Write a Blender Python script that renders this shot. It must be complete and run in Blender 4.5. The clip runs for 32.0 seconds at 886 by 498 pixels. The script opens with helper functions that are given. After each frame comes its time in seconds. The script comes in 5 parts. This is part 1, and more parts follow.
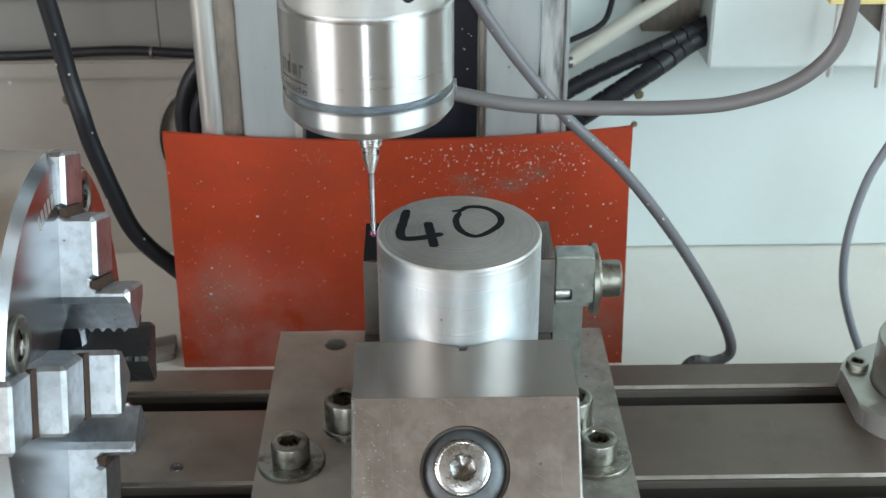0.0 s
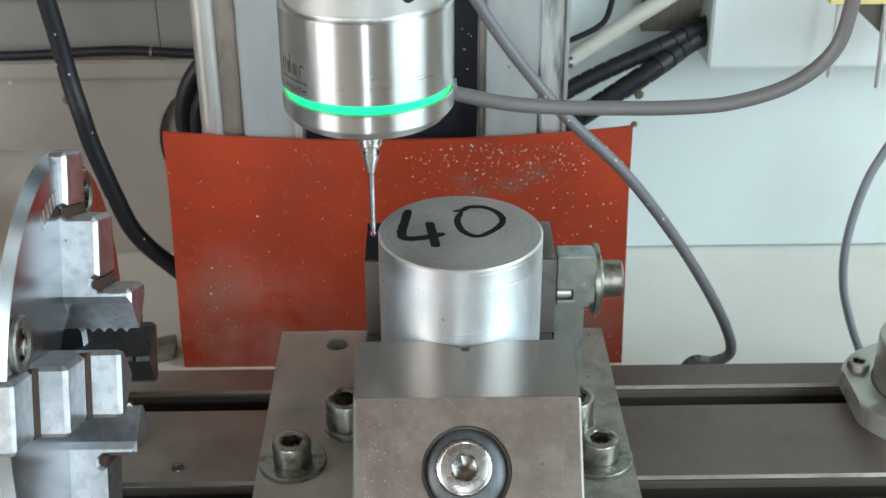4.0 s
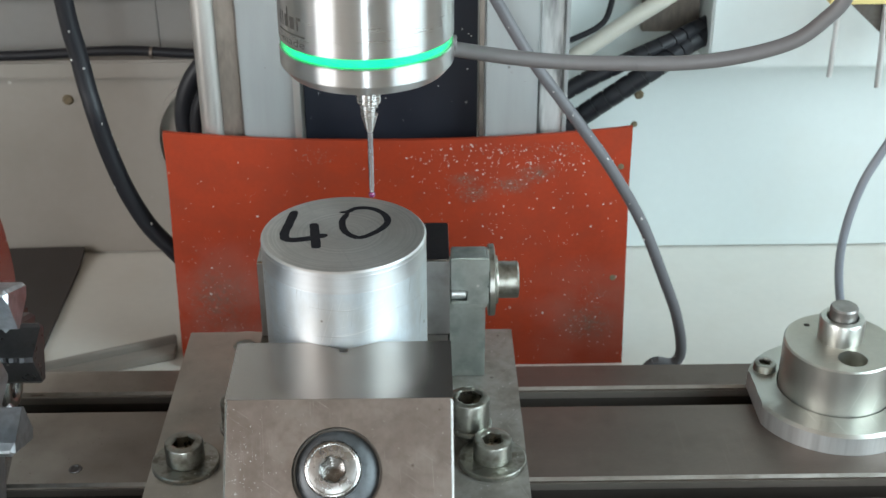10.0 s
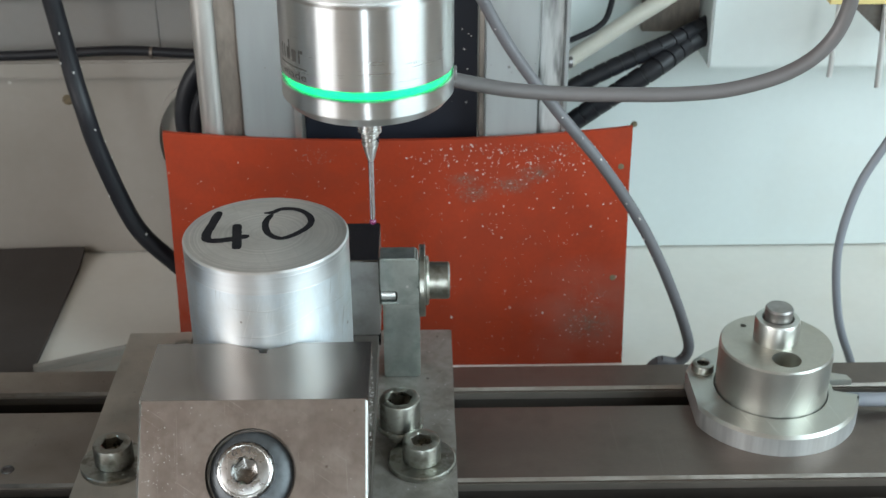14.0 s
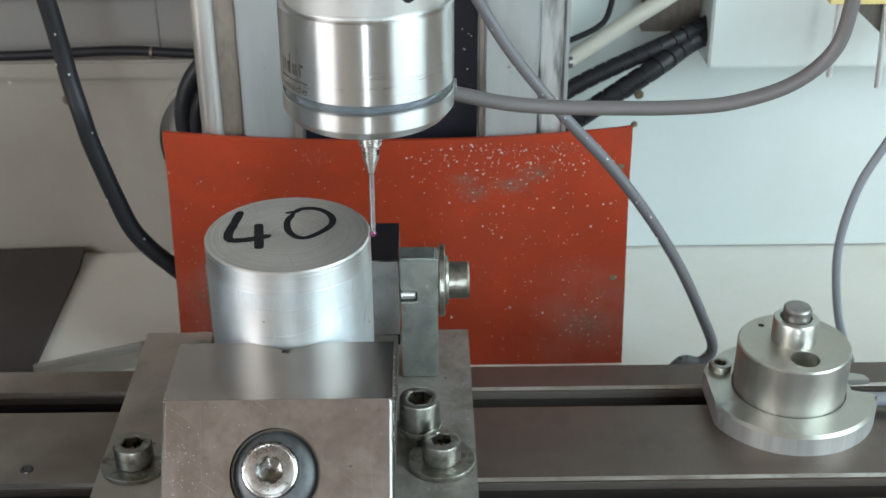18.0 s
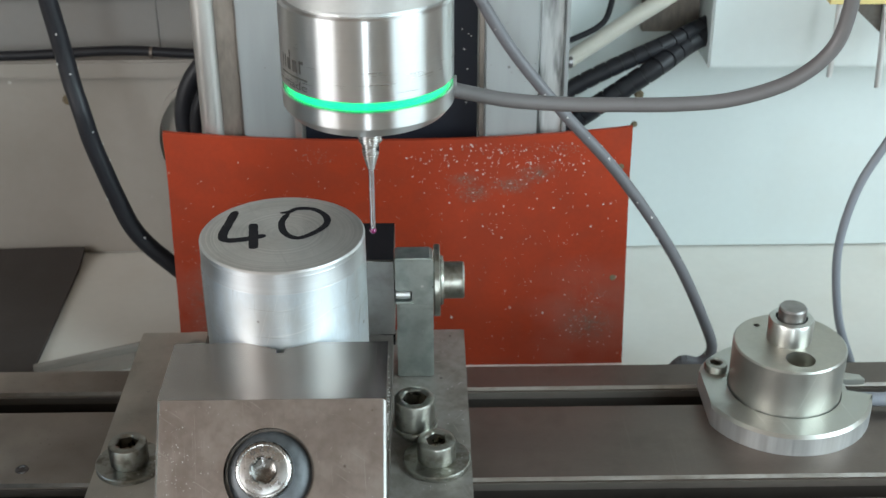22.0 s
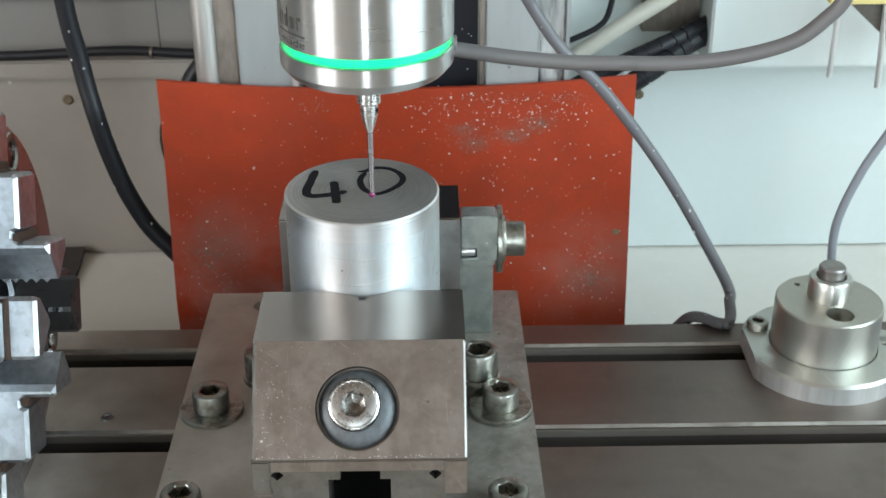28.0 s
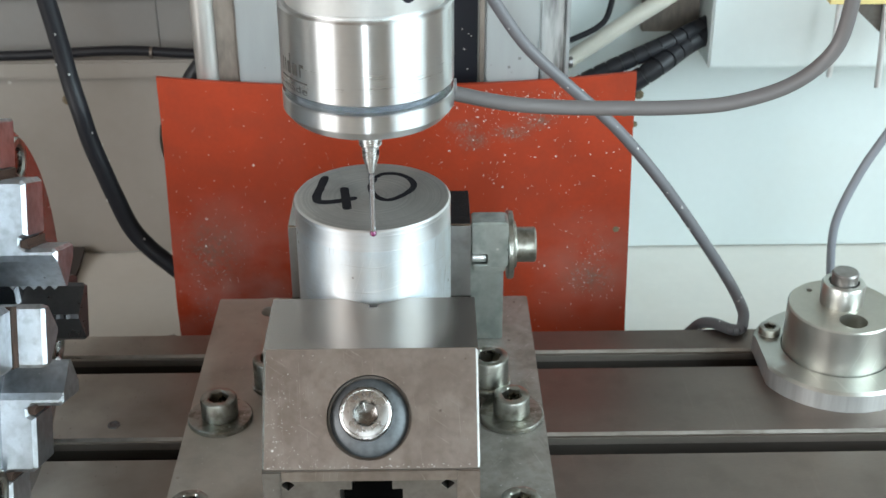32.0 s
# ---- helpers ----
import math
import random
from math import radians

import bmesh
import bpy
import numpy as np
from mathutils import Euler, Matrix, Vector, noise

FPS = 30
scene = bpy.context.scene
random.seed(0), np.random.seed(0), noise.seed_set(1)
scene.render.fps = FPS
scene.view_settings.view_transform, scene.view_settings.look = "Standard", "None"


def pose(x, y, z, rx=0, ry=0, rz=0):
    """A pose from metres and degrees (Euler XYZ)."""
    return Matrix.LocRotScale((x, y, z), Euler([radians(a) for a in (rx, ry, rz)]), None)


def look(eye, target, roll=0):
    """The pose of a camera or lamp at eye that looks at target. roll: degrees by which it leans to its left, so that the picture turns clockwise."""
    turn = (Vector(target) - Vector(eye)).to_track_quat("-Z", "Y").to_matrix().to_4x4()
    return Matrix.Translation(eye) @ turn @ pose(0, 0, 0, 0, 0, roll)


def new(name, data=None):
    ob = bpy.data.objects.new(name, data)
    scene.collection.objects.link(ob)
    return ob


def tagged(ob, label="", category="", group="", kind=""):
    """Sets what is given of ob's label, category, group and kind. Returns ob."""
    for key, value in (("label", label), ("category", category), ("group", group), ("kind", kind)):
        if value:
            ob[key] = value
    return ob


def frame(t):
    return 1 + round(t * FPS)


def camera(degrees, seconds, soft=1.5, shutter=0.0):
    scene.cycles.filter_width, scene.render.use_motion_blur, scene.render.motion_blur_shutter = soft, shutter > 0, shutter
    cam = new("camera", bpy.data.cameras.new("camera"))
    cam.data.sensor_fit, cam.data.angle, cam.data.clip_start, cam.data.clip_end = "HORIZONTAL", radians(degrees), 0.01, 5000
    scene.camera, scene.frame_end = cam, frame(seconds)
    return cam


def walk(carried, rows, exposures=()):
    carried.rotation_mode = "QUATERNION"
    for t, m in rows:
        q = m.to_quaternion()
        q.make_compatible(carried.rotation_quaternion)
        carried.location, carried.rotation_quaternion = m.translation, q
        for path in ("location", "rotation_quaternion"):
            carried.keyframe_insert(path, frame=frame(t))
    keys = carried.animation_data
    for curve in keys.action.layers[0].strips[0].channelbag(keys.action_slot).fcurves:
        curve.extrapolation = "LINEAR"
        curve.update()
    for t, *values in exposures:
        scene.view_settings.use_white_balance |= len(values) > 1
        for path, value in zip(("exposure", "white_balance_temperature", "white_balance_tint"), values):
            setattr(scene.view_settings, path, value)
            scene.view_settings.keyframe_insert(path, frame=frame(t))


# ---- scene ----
cam = camera(38.295, 32.0)
# A fixed camera, 36 cm from the spindle, tilted 28 degrees down.
EYE = pose(0.01285, -0.2737, 0.2208, 61.758, 0.0, -0.833) @ pose(0, 0, 0, 0, 0, -0.218)
cam.data.dof.use_dof, cam.data.dof.focus_distance, cam.data.dof.aperture_fstop = True, 0.305, 45.0
walk(cam, [(0.0, EYE), (32.0, EYE)], [(0.0, 0.03), (6.0, 0.06), (9.0, 0.11), (13.0, -0.04), (25.0, -0.04), (28.0, 0.12), (32.0, 0.22)])

# ---- light ----
world = bpy.data.worlds.new("sky")
scene.world = world
world.use_nodes = True
wn = world.node_tree.nodes
sky = wn.new("ShaderNodeTexSky")
sky.sky_type, sky.sun_disc = "NISHITA", False
sky.sun_elevation, sky.sun_rotation = radians(35), radians(120)
world.node_tree.links.new(sky.outputs[0], wn["Background"].inputs[0])
wn["Background"].inputs[1].default_value = 0.12


def area_lamp(name, at, target, sx, sy, watts, colour):
    """Daylight in a window's opening; metres."""
    data = bpy.data.lights.new(name, "AREA")
    data.shape, data.size, data.size_y, data.energy, data.color = "RECTANGLE", sx, sy, watts, colour
    ob = new(name, data)
    ob.matrix_basis = look(at, target)
    return ob


area_lamp("window_light", (1.17, -0.95, 0.75), (0.0, -0.95, 0.65), 1.5, 1.1, 47, (0.70, 0.92, 1.0))
area_lamp("door_light", (0.02, -2.36, 0.5), (0.02, 0.0, 0.5), 0.20, 1.3, 13, (0.82, 0.94, 1.0))
area_lamp("side_window_light", (-1.97, -1.66, 0.75), (0.0, -1.16, 0.3), 1.3, 1.1, 58, (0.94, 0.95, 0.95))


# ---- materials ----


def mat(name, colour, rough=0.5, metal=0.0, var=0.12, scale=40.0, bump=0.0, fine=900.0, stretch=(1, 1, 1),
        rvar=0.12, aniso=0.0, turn=0.0, axis="Z", spec=0.5, coat=0.0, dirt=None, dirt_amount=0.35, scratch=0.0):
    """A surface with colour and gloss that vary at two scales; sizes are cycles per metre."""
    m = bpy.data.materials.new(name)
    m.use_nodes = True
    n, l = m.node_tree.nodes, m.node_tree.links
    b = n["Principled BSDF"]
    b.inputs["Metallic"].default_value = metal
    b.inputs["Specular IOR Level"].default_value = spec
    b.inputs["Coat Weight"].default_value = coat
    tc = n.new("ShaderNodeTexCoord")
    mp = n.new("ShaderNodeMapping")
    mp.inputs["Scale"].default_value = stretch
    l.new(tc.outputs["Object"], mp.inputs["Vector"])
    big, small = n.new("ShaderNodeTexNoise"), n.new("ShaderNodeTexNoise")
    for t, s, d in ((big, scale, 4.0), (small, fine, 3.0)):
        t.inputs["Scale"].default_value, t.inputs["Detail"].default_value = s, d
        l.new(mp.outputs[0], t.inputs["Vector"])
    ramp = n.new("ShaderNodeMapRange")
    ramp.inputs[1].default_value, ramp.inputs[2].default_value = 0.3, 0.7
    ramp.inputs[3].default_value, ramp.inputs[4].default_value = 1 - var, 1 + var
    mix = n.new("ShaderNodeMath")
    mix.operation = "MULTIPLY_ADD"
    mix.inputs[1].default_value = 0.35
    l.new(small.outputs[0], mix.inputs[0])
    off = n.new("ShaderNodeMath")
    off.operation = "MULTIPLY"
    off.inputs[1].default_value = 0.65
    l.new(big.outputs[0], off.inputs[0])
    l.new(off.outputs[0], mix.inputs[2])
    l.new(mix.outputs[0], ramp.inputs[0])
    col = n.new("ShaderNodeMix")
    col.data_type, col.blend_type = "RGBA", "MULTIPLY"
    col.inputs[0].default_value = 1.0
    col.inputs[6].default_value = (*colour, 1)
    l.new(ramp.outputs[0], col.inputs[7])
    out = col.outputs[2]
    if dirt:
        patch = n.new("ShaderNodeTexNoise")
        patch.inputs["Scale"].default_value, patch.inputs["Detail"].default_value = scale * 1.7, 8.0
        l.new(tc.outputs["Object"], patch.inputs["Vector"])
        pr = n.new("ShaderNodeMapRange")
        pr.inputs[1].default_value, pr.inputs[2].default_value, pr.inputs[4].default_value = 0.52, 0.75, dirt_amount
        l.new(patch.outputs[0], pr.inputs[0])
        dm = n.new("ShaderNodeMix")
        dm.data_type = "RGBA"
        l.new(pr.outputs[0], dm.inputs[0])
        l.new(out, dm.inputs[6])
        dm.inputs[7].default_value = (*dirt, 1)
        out = dm.outputs[2]
    if scratch:
        for k, (turn_y, sc) in enumerate(((22, (1500, 30, 30)), (-38, (1900, 45, 45)))):
            sm = n.new("ShaderNodeMapping")
            sm.inputs["Rotation"].default_value = (0.1 * k, radians(turn_y), 0.2)
            sm.inputs["Scale"].default_value = sc
            l.new(tc.outputs["Object"], sm.inputs["Vector"])
            sn = n.new("ShaderNodeTexNoise")
            sn.inputs["Scale"].default_value, sn.inputs["Detail"].default_value = 1.0, 2.0
            l.new(sm.outputs[0], sn.inputs["Vector"])
            sr = n.new("ShaderNodeMapRange")
            sr.inputs[1].default_value, sr.inputs[2].default_value, sr.inputs[4].default_value = 0.68, 0.73, scratch
            l.new(sn.outputs[0], sr.inputs[0])
            sx = n.new("ShaderNodeMix")
            sx.data_type = "RGBA"
            l.new(sr.outputs[0], sx.inputs[0])
            l.new(out, sx.inputs[6])
            sx.inputs[7].default_value = (*[min(0.85, v * 1.9) for v in colour], 1)
            out = sx.outputs[2]
    l.new(out, b.inputs["Base Color"])
    rr = n.new("ShaderNodeMapRange")
    rr.inputs[1].default_value, rr.inputs[2].default_value = 0.3, 0.7
    rr.inputs[3].default_value, rr.inputs[4].default_value = max(0.02, rough - rvar), min(1.0, rough + rvar)
    l.new(mix.outputs[0], rr.inputs[0])
    l.new(rr.outputs[0], b.inputs["Roughness"])
    if bump:
        bp = n.new("ShaderNodeBump")
        bp.inputs["Strength"].default_value, bp.inputs["Distance"].default_value = bump, 0.0002
        l.new(small.outputs[0], bp.inputs["Height"])
        l.new(bp.outputs[0], b.inputs["Normal"])
    if aniso:
        tg = n.new("ShaderNodeTangent")
        tg.direction_type, tg.axis = "RADIAL", axis
        b.inputs["Anisotropic"].default_value = aniso
        b.inputs["Anisotropic Rotation"].default_value = turn
        l.new(tg.outputs[0], b.inputs["Tangent"])
    return m


def turned_face(name, colour, rough=0.52):
    """A lathe-faced disc: fine rings round the object's own z axis."""
    m = mat(name, colour, rough, 1.0, var=0.08, scale=90, rvar=0.05, aniso=0.30, turn=0.25)
    n, l = m.node_tree.nodes, m.node_tree.links
    b = n["Principled BSDF"]
    tc = n.new("ShaderNodeTexCoord")
    w = n.new("ShaderNodeTexWave")
    w.wave_type, w.rings_direction = "RINGS", "Z"
    w.inputs["Scale"].default_value, w.inputs["Distortion"].default_value = 520.0, 1.2
    w.inputs["Detail"].default_value, w.inputs["Detail Scale"].default_value = 3.0, 2.0
    l.new(tc.outputs["Object"], w.inputs["Vector"])
    bp = n.new("ShaderNodeBump")
    bp.inputs["Strength"].default_value, bp.inputs["Distance"].default_value = 0.22, 0.0001
    l.new(w.outputs[0], bp.inputs["Height"])
    l.new(bp.outputs[0], b.inputs["Normal"])
    # rings of lighter and darker cut, by the distance from the axis
    flat_xy = n.new("ShaderNodeMapping")
    flat_xy.inputs["Scale"].default_value = (1, 1, 0)
    l.new(tc.outputs["Object"], flat_xy.inputs["Vector"])
    ln = n.new("ShaderNodeVectorMath")
    ln.operation = "LENGTH"
    l.new(flat_xy.outputs[0], ln.inputs[0])
    ring = n.new("ShaderNodeTexNoise")
    ring.noise_dimensions = "1D"
    ring.inputs["Scale"].default_value, ring.inputs["Detail"].default_value = 1500.0, 3.0
    l.new(ln.outputs["Value"], ring.inputs["W"])
    rm = n.new("ShaderNodeMapRange")
    rm.inputs[1].default_value, rm.inputs[2].default_value, rm.inputs[3].default_value, rm.inputs[4].default_value = 0.3, 0.7, 0.90, 1.07
    l.new(ring.outputs[0], rm.inputs[0])
    mx = n.new("ShaderNodeMix")
    mx.data_type, mx.blend_type = "RGBA", "MULTIPLY"
    mx.inputs[0].default_value = 1.0
    l.new(b.inputs["Base Color"].links[0].from_socket, mx.inputs[6])
    l.new(rm.outputs[0], mx.inputs[7])
    l.new(mx.outputs[2], b.inputs["Base Color"])
    return m


def pale_end(m, x_plain, x_full, colour, amount):
    """A pale film in patches, thicker towards one end of the part (metres along its x): side light and dust in one
    colour.
    """
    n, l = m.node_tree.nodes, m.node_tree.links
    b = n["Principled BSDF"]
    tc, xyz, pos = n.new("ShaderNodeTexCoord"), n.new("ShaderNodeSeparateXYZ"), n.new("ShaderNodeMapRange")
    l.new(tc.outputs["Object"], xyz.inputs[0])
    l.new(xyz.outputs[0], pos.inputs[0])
    pos.inputs[1].default_value, pos.inputs[2].default_value = x_plain, x_full
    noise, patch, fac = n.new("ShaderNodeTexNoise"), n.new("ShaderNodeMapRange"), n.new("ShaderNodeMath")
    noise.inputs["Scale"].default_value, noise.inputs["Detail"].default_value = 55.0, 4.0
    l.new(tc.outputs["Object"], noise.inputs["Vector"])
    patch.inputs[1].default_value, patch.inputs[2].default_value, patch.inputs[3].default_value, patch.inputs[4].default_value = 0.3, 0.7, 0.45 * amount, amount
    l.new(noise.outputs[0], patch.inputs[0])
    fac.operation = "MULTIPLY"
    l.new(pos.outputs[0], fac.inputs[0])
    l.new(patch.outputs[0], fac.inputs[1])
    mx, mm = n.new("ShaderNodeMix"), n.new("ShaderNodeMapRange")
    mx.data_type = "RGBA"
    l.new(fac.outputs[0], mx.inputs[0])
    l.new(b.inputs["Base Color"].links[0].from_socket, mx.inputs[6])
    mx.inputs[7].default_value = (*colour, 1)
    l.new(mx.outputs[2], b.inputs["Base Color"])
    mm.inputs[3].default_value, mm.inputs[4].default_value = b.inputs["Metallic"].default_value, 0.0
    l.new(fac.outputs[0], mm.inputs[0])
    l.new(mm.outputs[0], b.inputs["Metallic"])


def overlay(m, fac, colour, rough=None):
    """Lays a second colour, and its own gloss, over a material where fac is high."""
    n, l = m.node_tree.nodes, m.node_tree.links
    b = n["Principled BSDF"]
    mx = n.new("ShaderNodeMix")
    mx.data_type = "RGBA"
    l.new(fac, mx.inputs[0])
    l.new(b.inputs["Base Color"].links[0].from_socket, mx.inputs[6])
    mx.inputs[7].default_value = (*colour, 1)
    l.new(mx.outputs[2], b.inputs["Base Color"])
    if rough is not None:
        rm = n.new("ShaderNodeMix")
        l.new(fac, rm.inputs[0])
        l.new(b.inputs["Roughness"].links[0].from_socket, rm.inputs[2])
        rm.inputs[3].default_value = rough
        l.new(rm.outputs[0], b.inputs["Roughness"])


def math_node(m, op, a, b):
    n, l = m.node_tree.nodes, m.node_tree.links
    k = n.new("ShaderNodeMath")
    k.operation = op
    for i, v in enumerate((a, b)):
        if isinstance(v, (int, float)):
            k.inputs[i].default_value = v
        else:
            l.new(v, k.inputs[i])
    return k.outputs[0]


def noise_band(m, scale, lo, hi, top=1.0, detail=4.0, turn=(0, 0, 0), stretch=(1, 1, 1), shift=0.0):
    """Noise in the object's own space, cut to a soft threshold from lo to hi."""
    n, l = m.node_tree.nodes, m.node_tree.links
    tc, mp, tx, mr = n.new("ShaderNodeTexCoord"), n.new("ShaderNodeMapping"), n.new("ShaderNodeTexNoise"), n.new("ShaderNodeMapRange")
    mp.vector_type = "TEXTURE" if any(turn) else "POINT"
    mp.inputs["Location"].default_value = (shift, shift, shift)
    mp.inputs["Rotation"].default_value = [radians(a) for a in turn]
    mp.inputs["Scale"].default_value = [1 / k for k in stretch] if any(turn) else stretch
    l.new(tc.outputs["Object"], mp.inputs["Vector"])
    tx.inputs["Scale"].default_value, tx.inputs["Detail"].default_value = scale, detail
    l.new(mp.outputs[0], tx.inputs["Vector"])
    mr.inputs[1].default_value, mr.inputs[2].default_value, mr.inputs[4].default_value = lo, hi, top
    l.new(tx.outputs[0], mr.inputs[0])
    return mr.outputs[0]


def blotches(m, scale, colour, amount, rough=None, lo=0.48, hi=0.66, shift=0.0, stretch=(1, 1, 1)):
    """Stains with ragged edges."""
    overlay(m, noise_band(m, scale, lo, hi, amount, 5.0, shift=shift, stretch=stretch), colour, rough)


def scuffs(m, colour, amount, turns, length=28.0, thin=1900.0, rough=0.3, mask=70.0):
    """Short fine scratches along several directions, thinned out by patches."""
    for k, turn in enumerate(turns):
        line = noise_band(m, 1.0, 0.675, 0.72, amount, 1.5, turn, (thin, length, length), 0.013 * k)
        patch = noise_band(m, mask, 0.44, 0.58, 1.0, 2.0, shift=0.11 * (k + 1))
        overlay(m, math_node(m, "MULTIPLY", line, patch), colour, rough)


def pits(m, scale, share, size, colour, amount, rough=0.5):
    """Small scattered specks: a share of the cells carry one."""
    n, l = m.node_tree.nodes, m.node_tree.links
    tc, vo = n.new("ShaderNodeTexCoord"), n.new("ShaderNodeTexVoronoi")
    vo.inputs["Scale"].default_value = scale
    l.new(tc.outputs["Object"], vo.inputs["Vector"])
    sep = n.new("ShaderNodeSeparateColor")
    l.new(vo.outputs["Color"], sep.inputs[0])
    chosen = math_node(m, "LESS_THAN", sep.outputs[0], share)
    mr = n.new("ShaderNodeMapRange")
    mr.inputs[1].default_value, mr.inputs[2].default_value, mr.inputs[3].default_value, mr.inputs[4].default_value = size * 0.6, size, amount, 0.0
    l.new(vo.outputs["Distance"], mr.inputs[0])
    overlay(m, math_node(m, "MULTIPLY", chosen, mr.outputs[0]), colour, rough)


def film_patch(m, at, size, colour, amount, scale=60.0):
    """A dull film of dust round a point of the part, in metres, broken up by noise."""
    n, l = m.node_tree.nodes, m.node_tree.links
    tc, mp, ln, mr = n.new("ShaderNodeTexCoord"), n.new("ShaderNodeMapping"), n.new("ShaderNodeVectorMath"), n.new("ShaderNodeMapRange")
    mp.vector_type = "TEXTURE"
    mp.inputs["Location"].default_value, mp.inputs["Scale"].default_value = at, size
    l.new(tc.outputs["Object"], mp.inputs["Vector"])
    ln.operation = "LENGTH"
    l.new(mp.outputs[0], ln.inputs[0])
    mr.inputs[1].default_value, mr.inputs[2].default_value, mr.inputs[3].default_value, mr.inputs[4].default_value = 0.0, 1.0, amount, 0.0
    l.new(ln.outputs["Value"], mr.inputs[0])
    overlay(m, math_node(m, "MULTIPLY", mr.outputs[0], noise_band(m, scale, 0.35, 0.65, 1.0, 7.0)), colour, 0.75)


def glow(name, colour, strength):
    m = bpy.data.materials.new(name)
    m.use_nodes = True
    b = m.node_tree.nodes["Principled BSDF"]
    b.inputs["Base Color"].default_value = (*colour, 1)
    b.inputs["Emission Color"].default_value = (*colour, 1)
    b.inputs["Emission Strength"].default_value = strength
    return m


def clear(name, colour, rough=0.3):
    m = bpy.data.materials.new(name)
    m.use_nodes = True
    b = m.node_tree.nodes["Principled BSDF"]
    b.inputs["Base Color"].default_value = (*colour, 1)
    b.inputs["Roughness"].default_value = rough
    b.inputs["Transmission Weight"].default_value = 1.0
    b.inputs["IOR"].default_value = 1.3
    return m


STAINLESS = mat("stainless_turned", (0.61, 0.607, 0.605), 0.285, 1.0, var=0.05, scale=60, fine=2500, stretch=(0.05, 0.05, 1), rvar=0.03, aniso=1.0, turn=0.25)
scuffs(STAINLESS, (0.75, 0.75, 0.74), 0.25, ((0, 20, 10), (25, 70, 15)), rough=0.35)
SATIN = mat("satin_aluminium", (0.70, 0.70, 0.69), 0.42, 1.0, var=0.06, scale=120, rvar=0.06)
ALU_SIDE = mat("aluminium_bar_side", (0.665, 0.715, 0.755), 0.49, 1.0, var=0.12, scale=90, fine=1800, stretch=(1, 1, 0.3), rvar=0.09, aniso=0.62, turn=0.25, bump=0.05)
blotches(ALU_SIDE, 70, (0.60, 0.60, 0.585), 0.5, None, 0.36, 0.70)
blotches(ALU_SIDE, 300, (0.60, 0.60, 0.58), 0.45, None, 0.40, 0.70, 0.3, (1, 1, 0.5))
scuffs(ALU_SIDE, (0.85, 0.85, 0.84), 0.35, ((0, 80, 10), (0, 12, 40), (30, 60, 80)), 60, 3000)
scuffs(ALU_SIDE, (0.38, 0.37, 0.35), 0.4, ((0, 5, 0), (0, 95, 50)), 70, 2600, 0.5)
pits(ALU_SIDE, 420, 0.03, 0.22, (0.22, 0.20, 0.18), 0.8)
ALU_BAND = mat("aluminium_turned_band", (0.67, 0.685, 0.70), 0.46, 1.0, var=0.09, scale=160, fine=3200, stretch=(0.02, 0.02, 1), rvar=0.08, aniso=0.7, turn=0.25)
blotches(ALU_BAND, 90, (0.56, 0.55, 0.53), 0.5, 0.4)
ALU_TOP = turned_face("aluminium_faced", (0.63, 0.605, 0.57), 0.46)
blotches(ALU_TOP, 55, (0.46, 0.44, 0.41), 0.55, 0.5)
scuffs(ALU_TOP, (0.42, 0.40, 0.38), 0.3, ((0, 0, 20), (0, 0, 75), (0, 0, 140)))
ALU_SET = mat("setter_aluminium", (0.51, 0.51, 0.475), 0.40, 1.0, var=0.06, scale=60, rvar=0.06, aniso=0.3, turn=0.25)
blotches(ALU_SET, 60, (0.47, 0.455, 0.40), 0.5, 0.5)
scuffs(ALU_SET, (0.74, 0.74, 0.72), 0.35, ((0, 20, 10), (0, 0, 75), (25, 70, 15)))
ALU_CAP = mat("setter_cap_aluminium", (0.46, 0.44, 0.39), 0.40, 1.0, var=0.10, scale=90, rvar=0.06)
blotches(ALU_CAP, 80, (0.40, 0.38, 0.33), 0.5, 0.5)
scuffs(ALU_CAP, (0.7, 0.69, 0.66), 0.3, ((0, 0, 20), (0, 0, 100)))
SET_RIM = mat("sawn_flange_rim", (0.55, 0.555, 0.55), 0.5, 0.8, var=0.16, scale=300, fine=1400, stretch=(1, 1, 0.05), rvar=0.1, bump=0.25)
GROUND_STEEL = mat("ground_steel", (0.285, 0.252, 0.228), 0.26, 1.0, var=0.07, scale=60, fine=2200, stretch=(1, 0.06, 1), rvar=0.02)
blotches(GROUND_STEEL, 60, (0.235, 0.203, 0.180), 0.5, None, 0.35, 0.7)
# left end of the jaw top painted paler, for dust and reflected light
pale_end(GROUND_STEEL, 0.004, -0.024, (0.40, 0.36, 0.325), 0.32)
GROUND_TOP = mat("polished_jaw_top", (0.335, 0.30, 0.275), 0.13, 1.0, var=0.06, scale=60, fine=2400, rvar=0.04)
JAW_FACE = mat("worn_jaw_steel", (0.285, 0.240, 0.216), 0.40, 1.0, var=0.08, scale=300, fine=5200, rvar=0.05, bump=0.12)
blotches(JAW_FACE, 60, (0.19, 0.152, 0.128), 0.7, None, 0.38, 0.72)
blotches(JAW_FACE, 520, (0.19, 0.155, 0.130), 0.5, None, 0.40, 0.70, 0.7)
blotches(JAW_FACE, 150, (0.36, 0.318, 0.288), 0.45, 0.36, shift=0.4, stretch=(1, 1, 0.4))
scuffs(JAW_FACE, (0.60, 0.57, 0.54), 0.22, ((0, 8, 15), (0, -14, 60)), 70, 4200, 0.3, 120)
